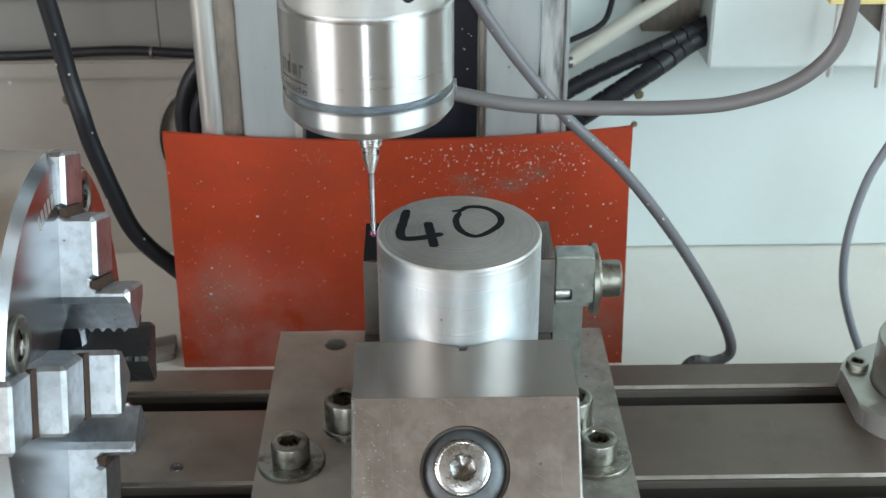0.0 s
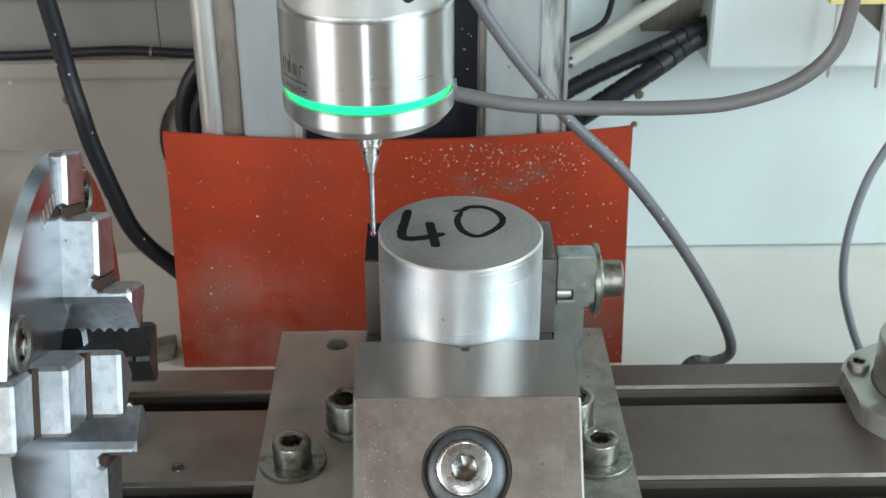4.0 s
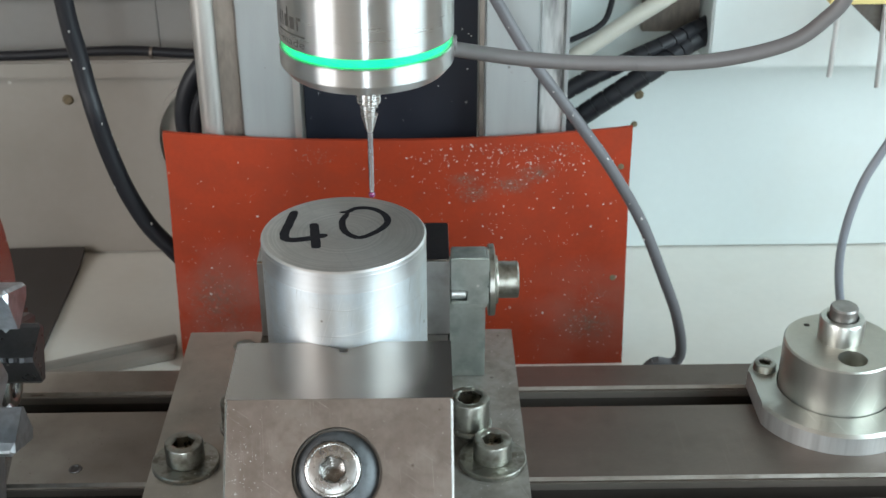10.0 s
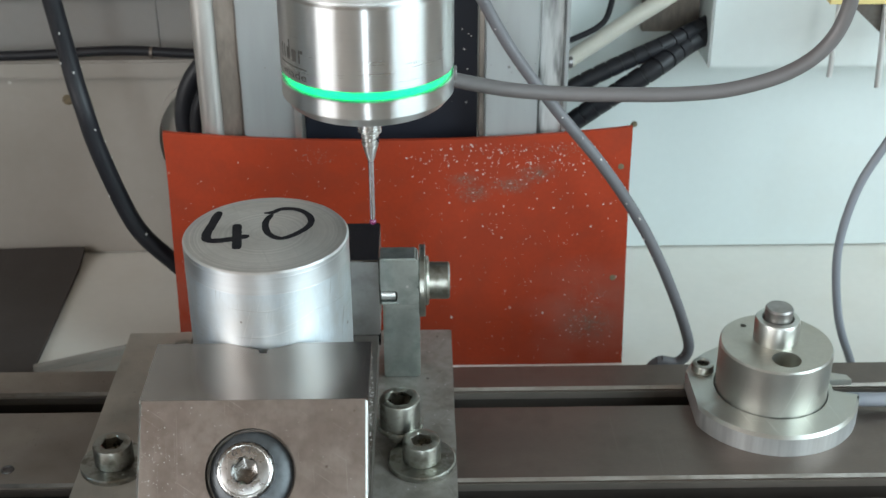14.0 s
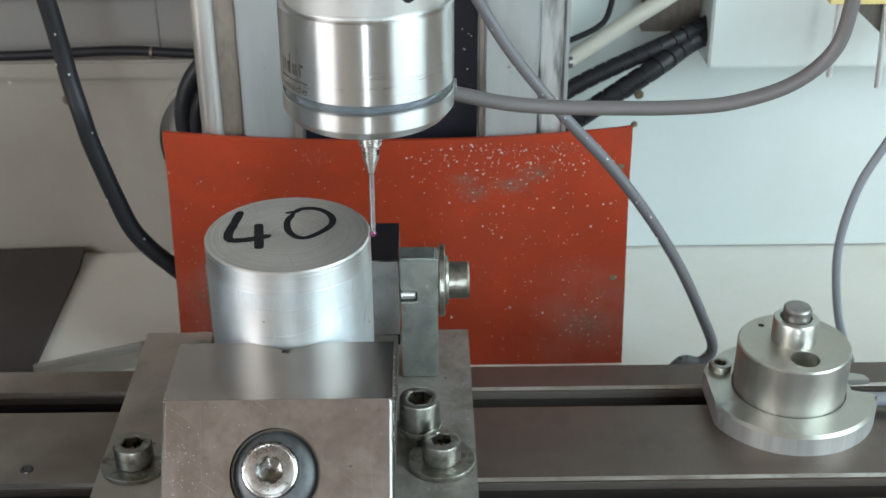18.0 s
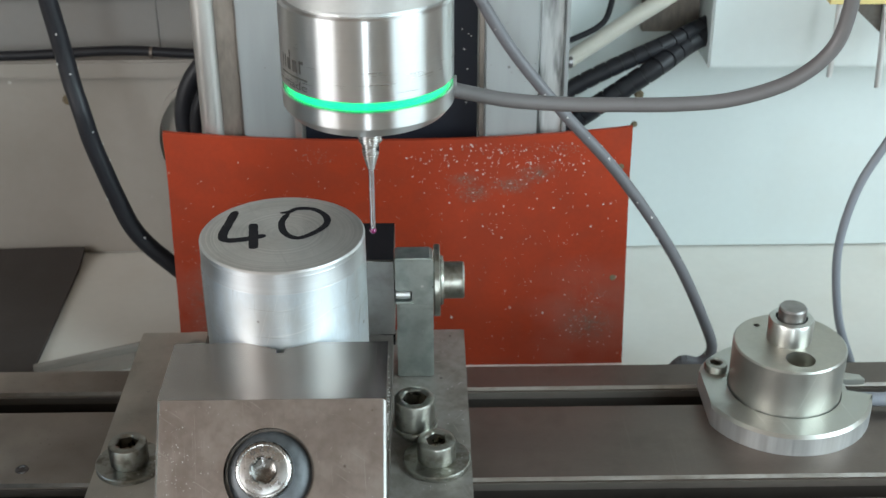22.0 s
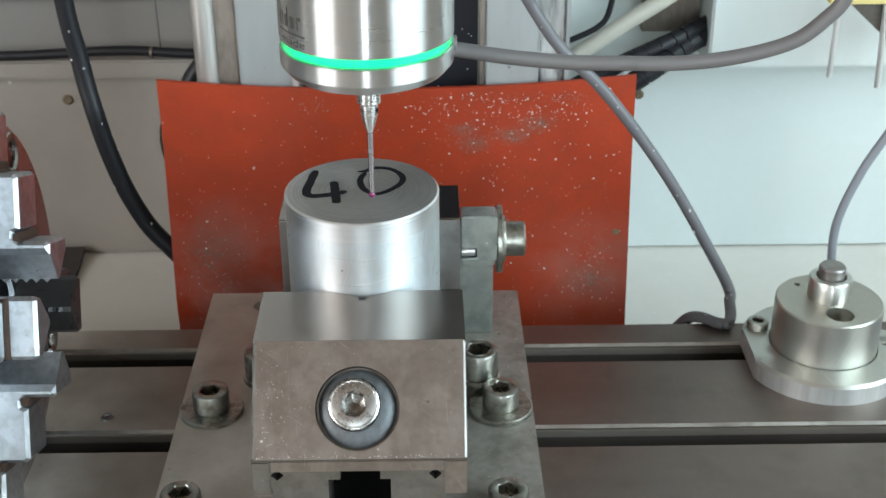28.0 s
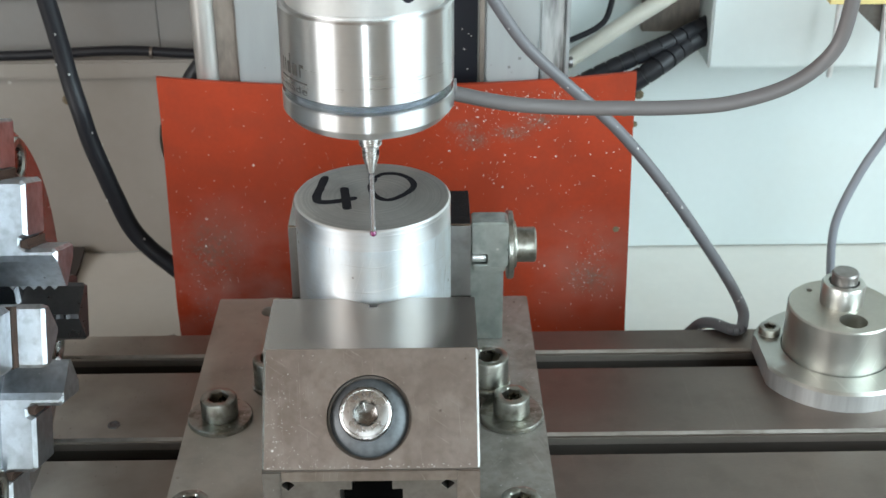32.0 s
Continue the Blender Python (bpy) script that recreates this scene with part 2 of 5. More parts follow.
pits(JAW_FACE, 700, 0.018, 0.3, (0.75, 0.73, 0.70), 0.9)
pits(JAW_FACE, 500, 0.03, 0.2, (0.12, 0.09, 0.075), 0.7)
DARK_STEEL = mat("dark_steel", (0.16, 0.15, 0.15), 0.40, 1.0, var=0.15, scale=60, rvar=0.10)
FIXED_JAW = mat("fixed_jaw_steel", (0.34, 0.325, 0.315), 0.38, 1.0, var=0.10, scale=90, rvar=0.06, bump=0.06)
blotches(FIXED_JAW, 110, (0.21, 0.195, 0.185), 0.7, 0.5)
pits(FIXED_JAW, 420, 0.05, 0.25, (0.72, 0.71, 0.70), 0.9)
VISE_SIDE = mat("vise_side_steel", (0.19, 0.172, 0.156), 0.45, 1.0, var=0.20, scale=160, rvar=0.10, bump=0.08, dirt=(0.12, 0.10, 0.085), dirt_amount=0.6)
GREEN_STEEL = mat("zinc_plated_steel", (0.50, 0.535, 0.51), 0.38, 1.0, var=0.14, scale=140, rvar=0.10, bump=0.08)
blotches(GREEN_STEEL, 130, (0.27, 0.30, 0.28), 0.75, 0.5)
pits(GREEN_STEEL, 380, 0.08, 0.22, (0.10, 0.11, 0.10), 0.7)
pits(GREEN_STEEL, 450, 0.06, 0.22, (0.78, 0.78, 0.76), 0.9)
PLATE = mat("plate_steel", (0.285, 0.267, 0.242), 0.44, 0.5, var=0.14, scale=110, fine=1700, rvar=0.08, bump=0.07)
blotches(PLATE, 75, (0.150, 0.134, 0.112), 0.75, 0.5)
blotches(PLATE, 210, (0.34, 0.32, 0.29), 0.45, 0.4, shift=0.2)
blotches(PLATE, 480, (0.165, 0.148, 0.122), 0.38, None, 0.45, 0.68, 0.6)
scuffs(PLATE, (0.44, 0.42, 0.39), 0.35, ((0, 0, 20), (0, 0, -35), (0, 0, 65)), 60, 2600)
pits(PLATE, 330, 0.04, 0.2, (0.06, 0.05, 0.04), 0.7)
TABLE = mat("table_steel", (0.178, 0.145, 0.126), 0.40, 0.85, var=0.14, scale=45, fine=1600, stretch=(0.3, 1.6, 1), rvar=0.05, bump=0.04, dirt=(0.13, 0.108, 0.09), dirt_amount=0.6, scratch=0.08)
# left ends painted paler: the window light they reflect, with some dust
pale_end(TABLE, -0.01, -0.075, (0.50, 0.44, 0.385), 0.88)
pale_end(PLATE, 0.005, -0.035, (0.54, 0.495, 0.43), 0.95)
SLOT_LIP = mat("pale_slot_edge", (0.30, 0.278, 0.255), 0.36, 1.0, var=0.22, scale=160, fine=1200, stretch=(0.3, 1, 1), dirt=(0.2, 0.18, 0.16), dirt_amount=0.6)
CLAMP = mat("clamp_screw_steel", (0.46, 0.45, 0.44), 0.27, 1.0, var=0.10, scale=260)
blotches(CLAMP, 300, (0.25, 0.235, 0.215), 0.7, 0.4)
scuffs(CLAMP, (0.75, 0.74, 0.72), 0.5, ((0, 10, 15), (0, 75, 15)))
# socket steel darker than the screws, with the recess's shade in it
CLAMP_SOCKET = mat("clamp_socket", (0.20, 0.19, 0.18), 0.22, 1.0, var=0.5, scale=600)
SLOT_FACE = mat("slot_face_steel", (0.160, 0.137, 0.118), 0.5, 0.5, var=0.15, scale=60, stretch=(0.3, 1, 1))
# slot and recess steels, dark because they hold the shade
SLOT_SHADED = mat("shaded_slot_steel", (0.050, 0.041, 0.035), 0.5, 0.3, var=0.2, scale=60, stretch=(0.3, 1, 1))
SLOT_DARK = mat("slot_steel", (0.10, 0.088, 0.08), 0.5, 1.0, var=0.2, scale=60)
BOLT = mat("bolt_steel", (0.37, 0.37, 0.335), 0.34, 1.0, var=0.12, scale=260, rvar=0.06)
blotches(BOLT, 330, (0.17, 0.155, 0.125), 0.8, 0.45)
pits(BOLT, 600, 0.05, 0.25, (0.75, 0.75, 0.73), 0.8)
SOCKET = mat("oily_socket", (0.30, 0.28, 0.24), 0.30, 1.0, var=0.4, scale=500)
WASHER_DARK = mat("black_washer", (0.095, 0.10, 0.106), 0.48, 0.6, var=0.3, scale=500)
pits(WASHER_DARK, 420, 0.06, 0.2, (0.55, 0.54, 0.52), 0.8)
CHUCK = mat("chuck_steel", (0.475, 0.495, 0.53), 0.24, 1.0, var=0.08, scale=50, fine=1500, rvar=0.05, aniso=0.35, axis="X")
blotches(CHUCK, 45, (0.36, 0.37, 0.385), 0.6, None, 0.35, 0.75)
scuffs(CHUCK, (0.7, 0.7, 0.7), 0.35, ((10, 0, 0), (60, 0, 0), (110, 20, 0)))
CHUCK_RIM = mat("chuck_rim", (0.74, 0.69, 0.635), 0.36, 1.0, var=0.10, scale=60, fine=2200, stretch=(1, 0.05, 0.05))
blotches(CHUCK_RIM, 60, (0.55, 0.49, 0.43), 0.5, None)
JAW_HARD = mat("hardened_jaw", (0.60, 0.625, 0.66), 0.37, 1.0, var=0.08, scale=220, fine=2200, rvar=0.05, bump=0.05)
blotches(JAW_HARD, 120, (0.33, 0.34, 0.355), 0.7, None, 0.40, 0.72)
blotches(JAW_HARD, 430, (0.32, 0.33, 0.345), 0.5, None, 0.44, 0.66, 0.4)
scuffs(JAW_HARD, (0.70, 0.70, 0.70), 0.2, ((0, 10, 15), (30, -25, 60), (70, 75, 15)), 70, 2600)
pits(JAW_HARD, 520, 0.06, 0.2, (0.12, 0.10, 0.09), 0.7)
pits(JAW_HARD, 700, 0.05, 0.2, (0.8, 0.8, 0.8), 0.8)
# dark copy of the jaw steel for the rear jaw, which lies in shade
JAW_DARK = mat("shaded_jaw", (0.10, 0.098, 0.102), 0.34, 0.9, var=0.2, scale=120, bump=0.08)
pits(JAW_DARK, 380, 0.06, 0.22, (0.42, 0.41, 0.40), 0.7)
RUBBER = mat("red_rubber", (0.305, 0.036, 0.012), 0.55, 0.0, var=0.14, scale=16, fine=700, rvar=0.07, bump=0.05, spec=0.2)
blotches(RUBBER, 22, (0.215, 0.030, 0.013), 0.6, 0.55)
blotches(RUBBER, 130, (0.22, 0.035, 0.016), 0.4, 0.6, 0.42, 0.66, 0.5)
film_patch(RUBBER, (-0.058, 0.0, 0.020), (0.050, 1.0, 0.040), (0.38, 0.24, 0.21), 0.48)
film_patch(RUBBER, (0.066, 0.0, 0.026), (0.030, 1.0, 0.026), (0.30, 0.15, 0.12), 0.5)
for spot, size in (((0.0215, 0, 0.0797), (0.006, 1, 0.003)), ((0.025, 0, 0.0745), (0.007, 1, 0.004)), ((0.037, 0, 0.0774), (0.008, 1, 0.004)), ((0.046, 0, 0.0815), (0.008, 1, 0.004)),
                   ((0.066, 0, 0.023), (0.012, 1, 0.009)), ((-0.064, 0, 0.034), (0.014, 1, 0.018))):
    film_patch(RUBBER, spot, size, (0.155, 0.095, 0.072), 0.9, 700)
pits(RUBBER, 260, 0.10, 0.14, (0.40, 0.22, 0.18), 0.6)
CHIP = mat("aluminium_chip", (0.58, 0.56, 0.54), 0.40, 0.4, var=0.15, scale=500)
DUST = mat("grey_swarf", (0.20, 0.160, 0.138), 0.6, 0.3, var=0.3, scale=500)
PANEL = mat("white_panel_paint", (0.58, 0.625, 0.615), 0.42, 0.0, var=0.03, scale=12, fine=300, rvar=0.05, dirt=(0.55, 0.53, 0.47), dirt_amount=0.25)
# upper panels have a darker tone than the panel below them
PANEL_TOP = mat("upper_panel_beige", (0.195, 0.186, 0.176), 0.5, 0.0, var=0.06, scale=14, fine=300)
blotches(PANEL_TOP, 26, (0.19, 0.17, 0.145), 0.4, 0.6)
pits(PANEL_TOP, 90, 0.05, 0.12, (0.6, 0.58, 0.54), 0.7)
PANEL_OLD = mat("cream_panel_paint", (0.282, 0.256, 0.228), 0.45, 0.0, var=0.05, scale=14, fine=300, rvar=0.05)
blotches(PANEL_OLD, 24, (0.23, 0.205, 0.175), 0.45, 0.55)
pits(PANEL_OLD, 100, 0.05, 0.12, (0.55, 0.52, 0.48), 0.7)
TRAY = mat("tray_paint", (0.66, 0.635, 0.585), 0.45, 0.0, var=0.05, scale=14, fine=300, dirt=(0.55, 0.50, 0.42), dirt_amount=0.4)
PROFILE = mat("anodised_profile", (0.36, 0.375, 0.375), 0.45, 0.6, var=0.05, scale=40, fine=900, stretch=(1, 1, 0.1))
blotches(PROFILE, 60, (0.27, 0.265, 0.26), 0.5, 0.5, stretch=(1, 1, 0.15))
pits(PROFILE, 300, 0.05, 0.2, (0.14, 0.13, 0.12), 0.7)
PROFILE_WORN = mat("scuffed_profile", (0.50, 0.505, 0.50), 0.45, 0.7, var=0.25, scale=120, fine=900, stretch=(1.6, 1, 0.15))
blotches(PROFILE_WORN, 190, (0.05, 0.05, 0.05), 0.9, 0.5, 0.47, 0.60, stretch=(1, 1, 0.16))
CHROME = mat("chrome_rod", (0.58, 0.56, 0.535), 0.46, 1.0, var=0.08, scale=50, stretch=(1, 1, 0.1))
BROWN_RAIL = mat("oiled_rail", (0.25, 0.213, 0.185), 0.4, 0.8, var=0.3, scale=90, stretch=(1, 1, 0.3))
blotches(BROWN_RAIL, 120, (0.10, 0.085, 0.072), 0.7, 0.5, stretch=(1, 1, 0.4))
BLACK_PLATE = mat("black_cover", (0.009, 0.010, 0.016), 0.5, 0.0, var=0.2, scale=60, spec=0.3)
DARK_PVC = mat("grimy_grey_cable", (0.114, 0.111, 0.119), 0.48, 0.0, var=0.05, scale=15, rvar=0.03, fine=40)
# black that stands for shade inside holes
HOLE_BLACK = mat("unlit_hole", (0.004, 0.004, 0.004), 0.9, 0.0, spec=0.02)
UNDERCUT = mat("undercut_shade", (0.045, 0.026, 0.019), 0.7, 0.0, var=0.4, scale=400, spec=0.2)
GREY_PVC = mat("grey_cable", (0.112, 0.102, 0.102), 0.42, 0.0, var=0.01, scale=15, rvar=0.01, fine=40)
BLUE_PVC = mat("blue_grey_cable", (0.19, 0.20, 0.225), 0.42, 0.0, var=0.01, scale=15, rvar=0.01, fine=40)
BLACK_PVC = mat("black_hose", (0.011, 0.011, 0.014), 0.46, 0.0, spec=0.32, var=0.02, scale=15, rvar=0.02, fine=40)
WHITE_TUBE = mat("white_tube", (0.50, 0.475, 0.41), 0.45, 0.0, var=0.08, scale=90)
INK = mat("black_marker", (0.008, 0.007, 0.009), 0.6, 0.0, spec=0.15, var=0.1, scale=300)
ENGRAVE = mat("laser_marking", (0.045, 0.04, 0.036), 0.6, 0.0, var=0.1, scale=300)
CARBIDE = mat("carbide_pin", (0.50, 0.50, 0.54), 0.24, 1.0, var=0.04, scale=200)
RUBY = mat("ruby", (0.13, 0.005, 0.06), 0.12, 0.0, var=0.05, scale=300, coat=1.0)
RUST = mat("rusty_hole", (0.13, 0.10, 0.06), 0.8, 0.0, var=0.3, scale=400)
PATCH_DARK = mat("dark_patch", (0.046, 0.038, 0.035), 0.6, 0.0, var=0.15, scale=50)
WALL = mat("workshop_paint", (0.46, 0.43, 0.40), 0.8, 0.0, var=0.05, scale=3, fine=80, bump=0.02)
CEIL = mat("ceiling_brown", (0.22, 0.16, 0.12), 0.8, 0.0, var=0.03, scale=3, fine=80)
FLOOR = mat("concrete", (0.24, 0.22, 0.20), 0.7, 0.0, var=0.15, scale=4, fine=90, bump=0.05)
BENCH = mat("bench_wood", (0.30, 0.20, 0.12), 0.55, 0.0, var=0.15, scale=6, fine=120, stretch=(0.2, 3, 1))
FRAME_WHITE = mat("window_frame_paint", (0.75, 0.75, 0.73), 0.45, 0.0, var=0.03, scale=10)
GREEN_GLOW = glow("green_light", (0.0, 0.95, 0.24), 1.7)
DIFFUSER = clear("frosted_ring", (0.86, 0.89, 0.92), 0.25)
RING_BACK = mat("ring_backing", (0.22, 0.24, 0.265), 0.5, 0.0, var=0.05, scale=100)
YELLOW = mat("yellow_strip", (0.60, 0.48, 0.20), 0.5, 0.0, var=0.08, scale=60)

# ---- building helpers; all lengths in millimetres ----
MM = 0.001


def thing(name, at, label, category, group="", kind=""):
    """An empty at a thing's base."""
    ob = new(name)
    ob.empty_display_size = 0.01
    ob.location = [c * MM for c in at]
    return tagged(ob, label, category, group, kind)


def mesh_of(name, bm, material, base=(0, 0, 0), sharp=35):
    bmesh.ops.recalc_face_normals(bm, faces=bm.faces)
    bm.transform(Matrix.Scale(MM, 4) @ Matrix.Translation([-c for c in base]))
    me = bpy.data.meshes.new(name)
    for f in bm.faces:
        f.smooth = True
    bm.to_mesh(me)
    bm.free()
    me.set_sharp_from_angle(angle=radians(sharp))
    me.materials.append(material)
    return me


def root_at(ob):
    at = Vector((0, 0, 0))
    while ob:
        at += ob.location
        ob = ob.parent
    return [c / MM for c in at]


def part(name, bm, material, parent, label="", sharp=35):
    """One mesh object under a thing or a part, drawn in the place's own millimetres."""
    ob = new(name, mesh_of(name, bm, material, root_at(parent), sharp))
    ob.parent = parent
    return tagged(ob, label)


def solid(name, bm, material, label, category, kind="", group="", at=(0, 0, 0), sharp=35):
    """A thing that is one mesh."""
    ob = new(name, mesh_of(name, bm, material, at, sharp))
    ob.location = [c * MM for c in at]
    return tagged(ob, label, category, group, kind)


def soften(bm, width, faces=None, seg=2):
    if width <= 0:
        return
    src = set(faces) if faces else None
    edges = [e for e in bm.edges if len(e.link_faces) == 2 and e.calc_face_angle(0) > 0.5
             and (src is None or any(f in src for f in e.link_faces))]
    bmesh.ops.bevel(bm, geom=edges, offset=width, segments=seg, affect="EDGES", clamp_overlap=True)


def box(bm, x0, x1, y0, y1, z0, z1, bevel=0.0, seg=2):
    return prism(bm, [(x0, y0), (x1, y0), (x1, y1), (x0, y1)], "z", z0, z1, bevel, seg)


def on_axis(axis, a, b, h):
    return {"x": (h, a, b), "y": (a, h, b), "z": (a, b, h)}[axis]


def prism(bm, poly, axis, h0, h1, bevel=0.0, seg=2):
    """A polygon in the plane across an axis, drawn out along it."""
    lo = [bm.verts.new(on_axis(axis, a, b, h0)) for a, b in poly]
    hi = [bm.verts.new(on_axis(axis, a, b, h1)) for a, b in poly]
    k = len(poly)
    faces = [bm.faces.new(lo), bm.faces.new(hi)]
    faces += [bm.faces.new((lo[i], lo[(i + 1) % k], hi[(i + 1) % k], hi[i])) for i in range(k)]
    bmesh.ops.recalc_face_normals(bm, faces=faces)
    soften(bm, bevel, faces, seg)
    return bm


def holed(bm, poly, holes, axis, h0, h1, seg=32):
    """A plate with round holes right through it: holes are (a, b, radius)."""
    rings = [[(a, b) for a, b in poly]]
    for a, b, r in holes:
        rings.append([(a + r * math.cos(2 * math.pi * i / seg), b + r * math.sin(2 * math.pi * i / seg)) for i in range(seg)])
    loops = []
    for h in (h0, h1):
        edges, level = [], []
        for ring in rings:
            vs = [bm.verts.new(on_axis(axis, a, b, h)) for a, b in ring]
            edges += [bm.edges.new((vs[i], vs[(i + 1) % len(vs)])) for i in range(len(vs))]
            level.append(vs)
        bmesh.ops.triangle_fill(bm, edges=edges, use_beauty=True)
        loops.append(level)
    for lo, hi in zip(*loops):
        k = len(lo)
        for i in range(k):
            bm.faces.new((lo[i], lo[(i + 1) % k], hi[(i + 1) % k], hi[i]))
    return bm


def lathe(bm, prof, at=(0, 0, 0), axis="z", seg=48, hexed=(), spin=0.0):
    """Turns a profile of (radius, height) round an axis through a point; the rows in hexed are hexagons of that inner radius."""
    rings = []
    for j, (r, h) in enumerate(prof):
        row = []
        for i in range(1 if r == 0 else seg):
            a = 2 * math.pi * i / seg + spin
            rr = r
            if j in hexed:
                rr = r / math.cos((a - spin) % (math.pi / 3) - math.pi / 6)
            u, v = rr * math.cos(a), rr * math.sin(a)
            p = {"z": (u, v, h), "x": (h, u, v), "y": (u, h, v)}[axis]
            row.append(bm.verts.new([p[k] + at[k] for k in range(3)]))
        rings.append(row)
    for p, q in zip(rings, rings[1:]):
        for i in range(seg):
            k = (i + 1) % seg
            if len(p) == 1 and len(q) == 1:
                break
            if len(p) == 1:
                bm.faces.new((p[0], q[i], q[k]))
            elif len(q) == 1:
                bm.faces.new((p[i], p[k], q[0]))
            else:
                bm.faces.new((p[i], p[k], q[k], q[i]))
    return bm


def tube(bm, pts, r, seg=14, caps=True):
    """A round bar along points."""
    pts = [Vector(p) for p in pts]
    rows, side = [], None
    for i, p in enumerate(pts):
        d = (pts[min(i + 1, len(pts) - 1)] - pts[max(i - 1, 0)]).normalized()
        if side is None:
            side = d.cross(Vector((0, 0, 1)) if abs(d.z) < 0.9 else Vector((0, 1, 0))).normalized()
        side = (side - d * side.dot(d)).normalized()
        up = d.cross(side)
        rows.append([bm.verts.new(p + r * (math.cos(2 * math.pi * k / seg) * side + math.sin(2 * math.pi * k / seg) * up)) for k in range(seg)])
    for p, q in zip(rows, rows[1:]):
        for i in range(seg):
            bm.faces.new((p[i], p[(i + 1) % seg], q[(i + 1) % seg], q[i]))
    if caps:
        bm.faces.new(rows[0])
        bm.faces.new(rows[-1])
    return bm


def curve_through(pts, n):
    """n + 1 points evenly spaced along a smooth curve through pts."""
    p = [np.array(q, float) for q in pts]
    p = [2 * p[0] - p[1], *p, 2 * p[-1] - p[-2]]
    dense = []
    for i in range(1, len(p) - 2):
        for s in np.linspace(0, 1, 24, endpoint=False):
            a, b, c, d = p[i - 1:i + 3]
            dense.append(0.5 * (2 * b + (c - a) * s + (2 * a - 5 * b + 4 * c - d) * s ** 2 + (3 * b - a - 3 * c + d) * s ** 3))
    dense.append(p[-2])
    dense = np.array(dense)
    run = np.r_[0, np.cumsum(np.linalg.norm(np.diff(dense, axis=0), axis=1))]
    at = np.linspace(0, run[-1], n + 1)
    return np.stack([np.interp(at, run, dense[:, k]) for k in range(3)], 1)


def bm_new():
    return bmesh.new()

# ---- the place: unseen workshop room and bench, machine enclosure ----


def structure(name, bm, material, label, category):
    return solid(name, bm, material, label, category, kind="structure", sharp=35)


def slab(name, x0, x1, y0, y1, z0, z1, material, label, category, bevel=0.0):
    return structure(name, box(bm_new(), x0, x1, y0, y1, z0, z1, bevel), material, label, category)


def build_room():
    slab("floor", -2000, 1350, -2500, 1300, -960, -900, FLOOR, "grey concrete workshop floor", "floor")
    slab("wall_north", -2000, 1350, 1200, 1300, -900, 1600, WALL, "plain painted workshop wall behind the machine", "wall")
    bm = bm_new()
    for a in ((-2120, -2000, -2500, -2340, -900, 1600), (-2120, -2000, -980, 1300, -900, 1600), (-2120, -2000, -2340, -980, -900, 180), (-2120, -2000, -2340, -980, 1320, 1600)):
        box(bm, *a)
    structure("wall_west", bm, WALL, "painted workshop wall with a smaller window opening", "wall")
    # east wall with the large window
    bm = bm_new()
    for a in ((1200, 1320, -2400, -1720, -900, 1600), (1200, 1320, -180, 1200, -900, 1600),
              (1200, 1320, -1720, -180, -900, 180), (1200, 1320, -1720, -180, 1320, 1600)):
        box(bm, *a)
    structure("wall_east", bm, WALL, "painted workshop wall with a large window opening", "wall")
    # south wall with a narrow glazed door opening
    bm = bm_new()
    for a in ((-2000, -110, -2520, -2400, -900, 1600), (150, 1320, -2520, -2400, -900, 1600), (-110, 150, -2520, -2400, 1160, 1600)):
        box(bm, *a)
    structure("wall_south", bm, WALL, "painted workshop wall with a narrow doorway", "wall")
    # unseen ceiling, added dark so the metal reflects little from above
    slab("ceiling", -2000, 1350, -2500, 1300, 1600, 1660, CEIL, "unseen dark brown ceiling", "ceiling")
    w = thing("window_1", (1260, -950, 180), "white framed workshop window on the side wall", "window", kind="structure")
    for name, a in (("window_frame", (1230, 1290, -1720, -1680, 180, 1320)), ("window_frame", (1230, 1290, -220, -180, 180, 1320)),
                    ("window_frame", (1230, 1290, -1680, -220, 1280, 1320)), ("window_sill", (1180, 1300, -1680, -220, 180, 205))):
        part(name, box(bm_new(), *a, 3), FRAME_WHITE, w)
    slab("bench", -700, 700, -330, 420, -160, -110, BENCH, "wooden workbench that carries the machine", "bench", 3)
    slab("machine_base", -330, 330, -150, 300, -110, -62, PANEL_OLD, "cream painted machine base on the bench", "machine base", 4)


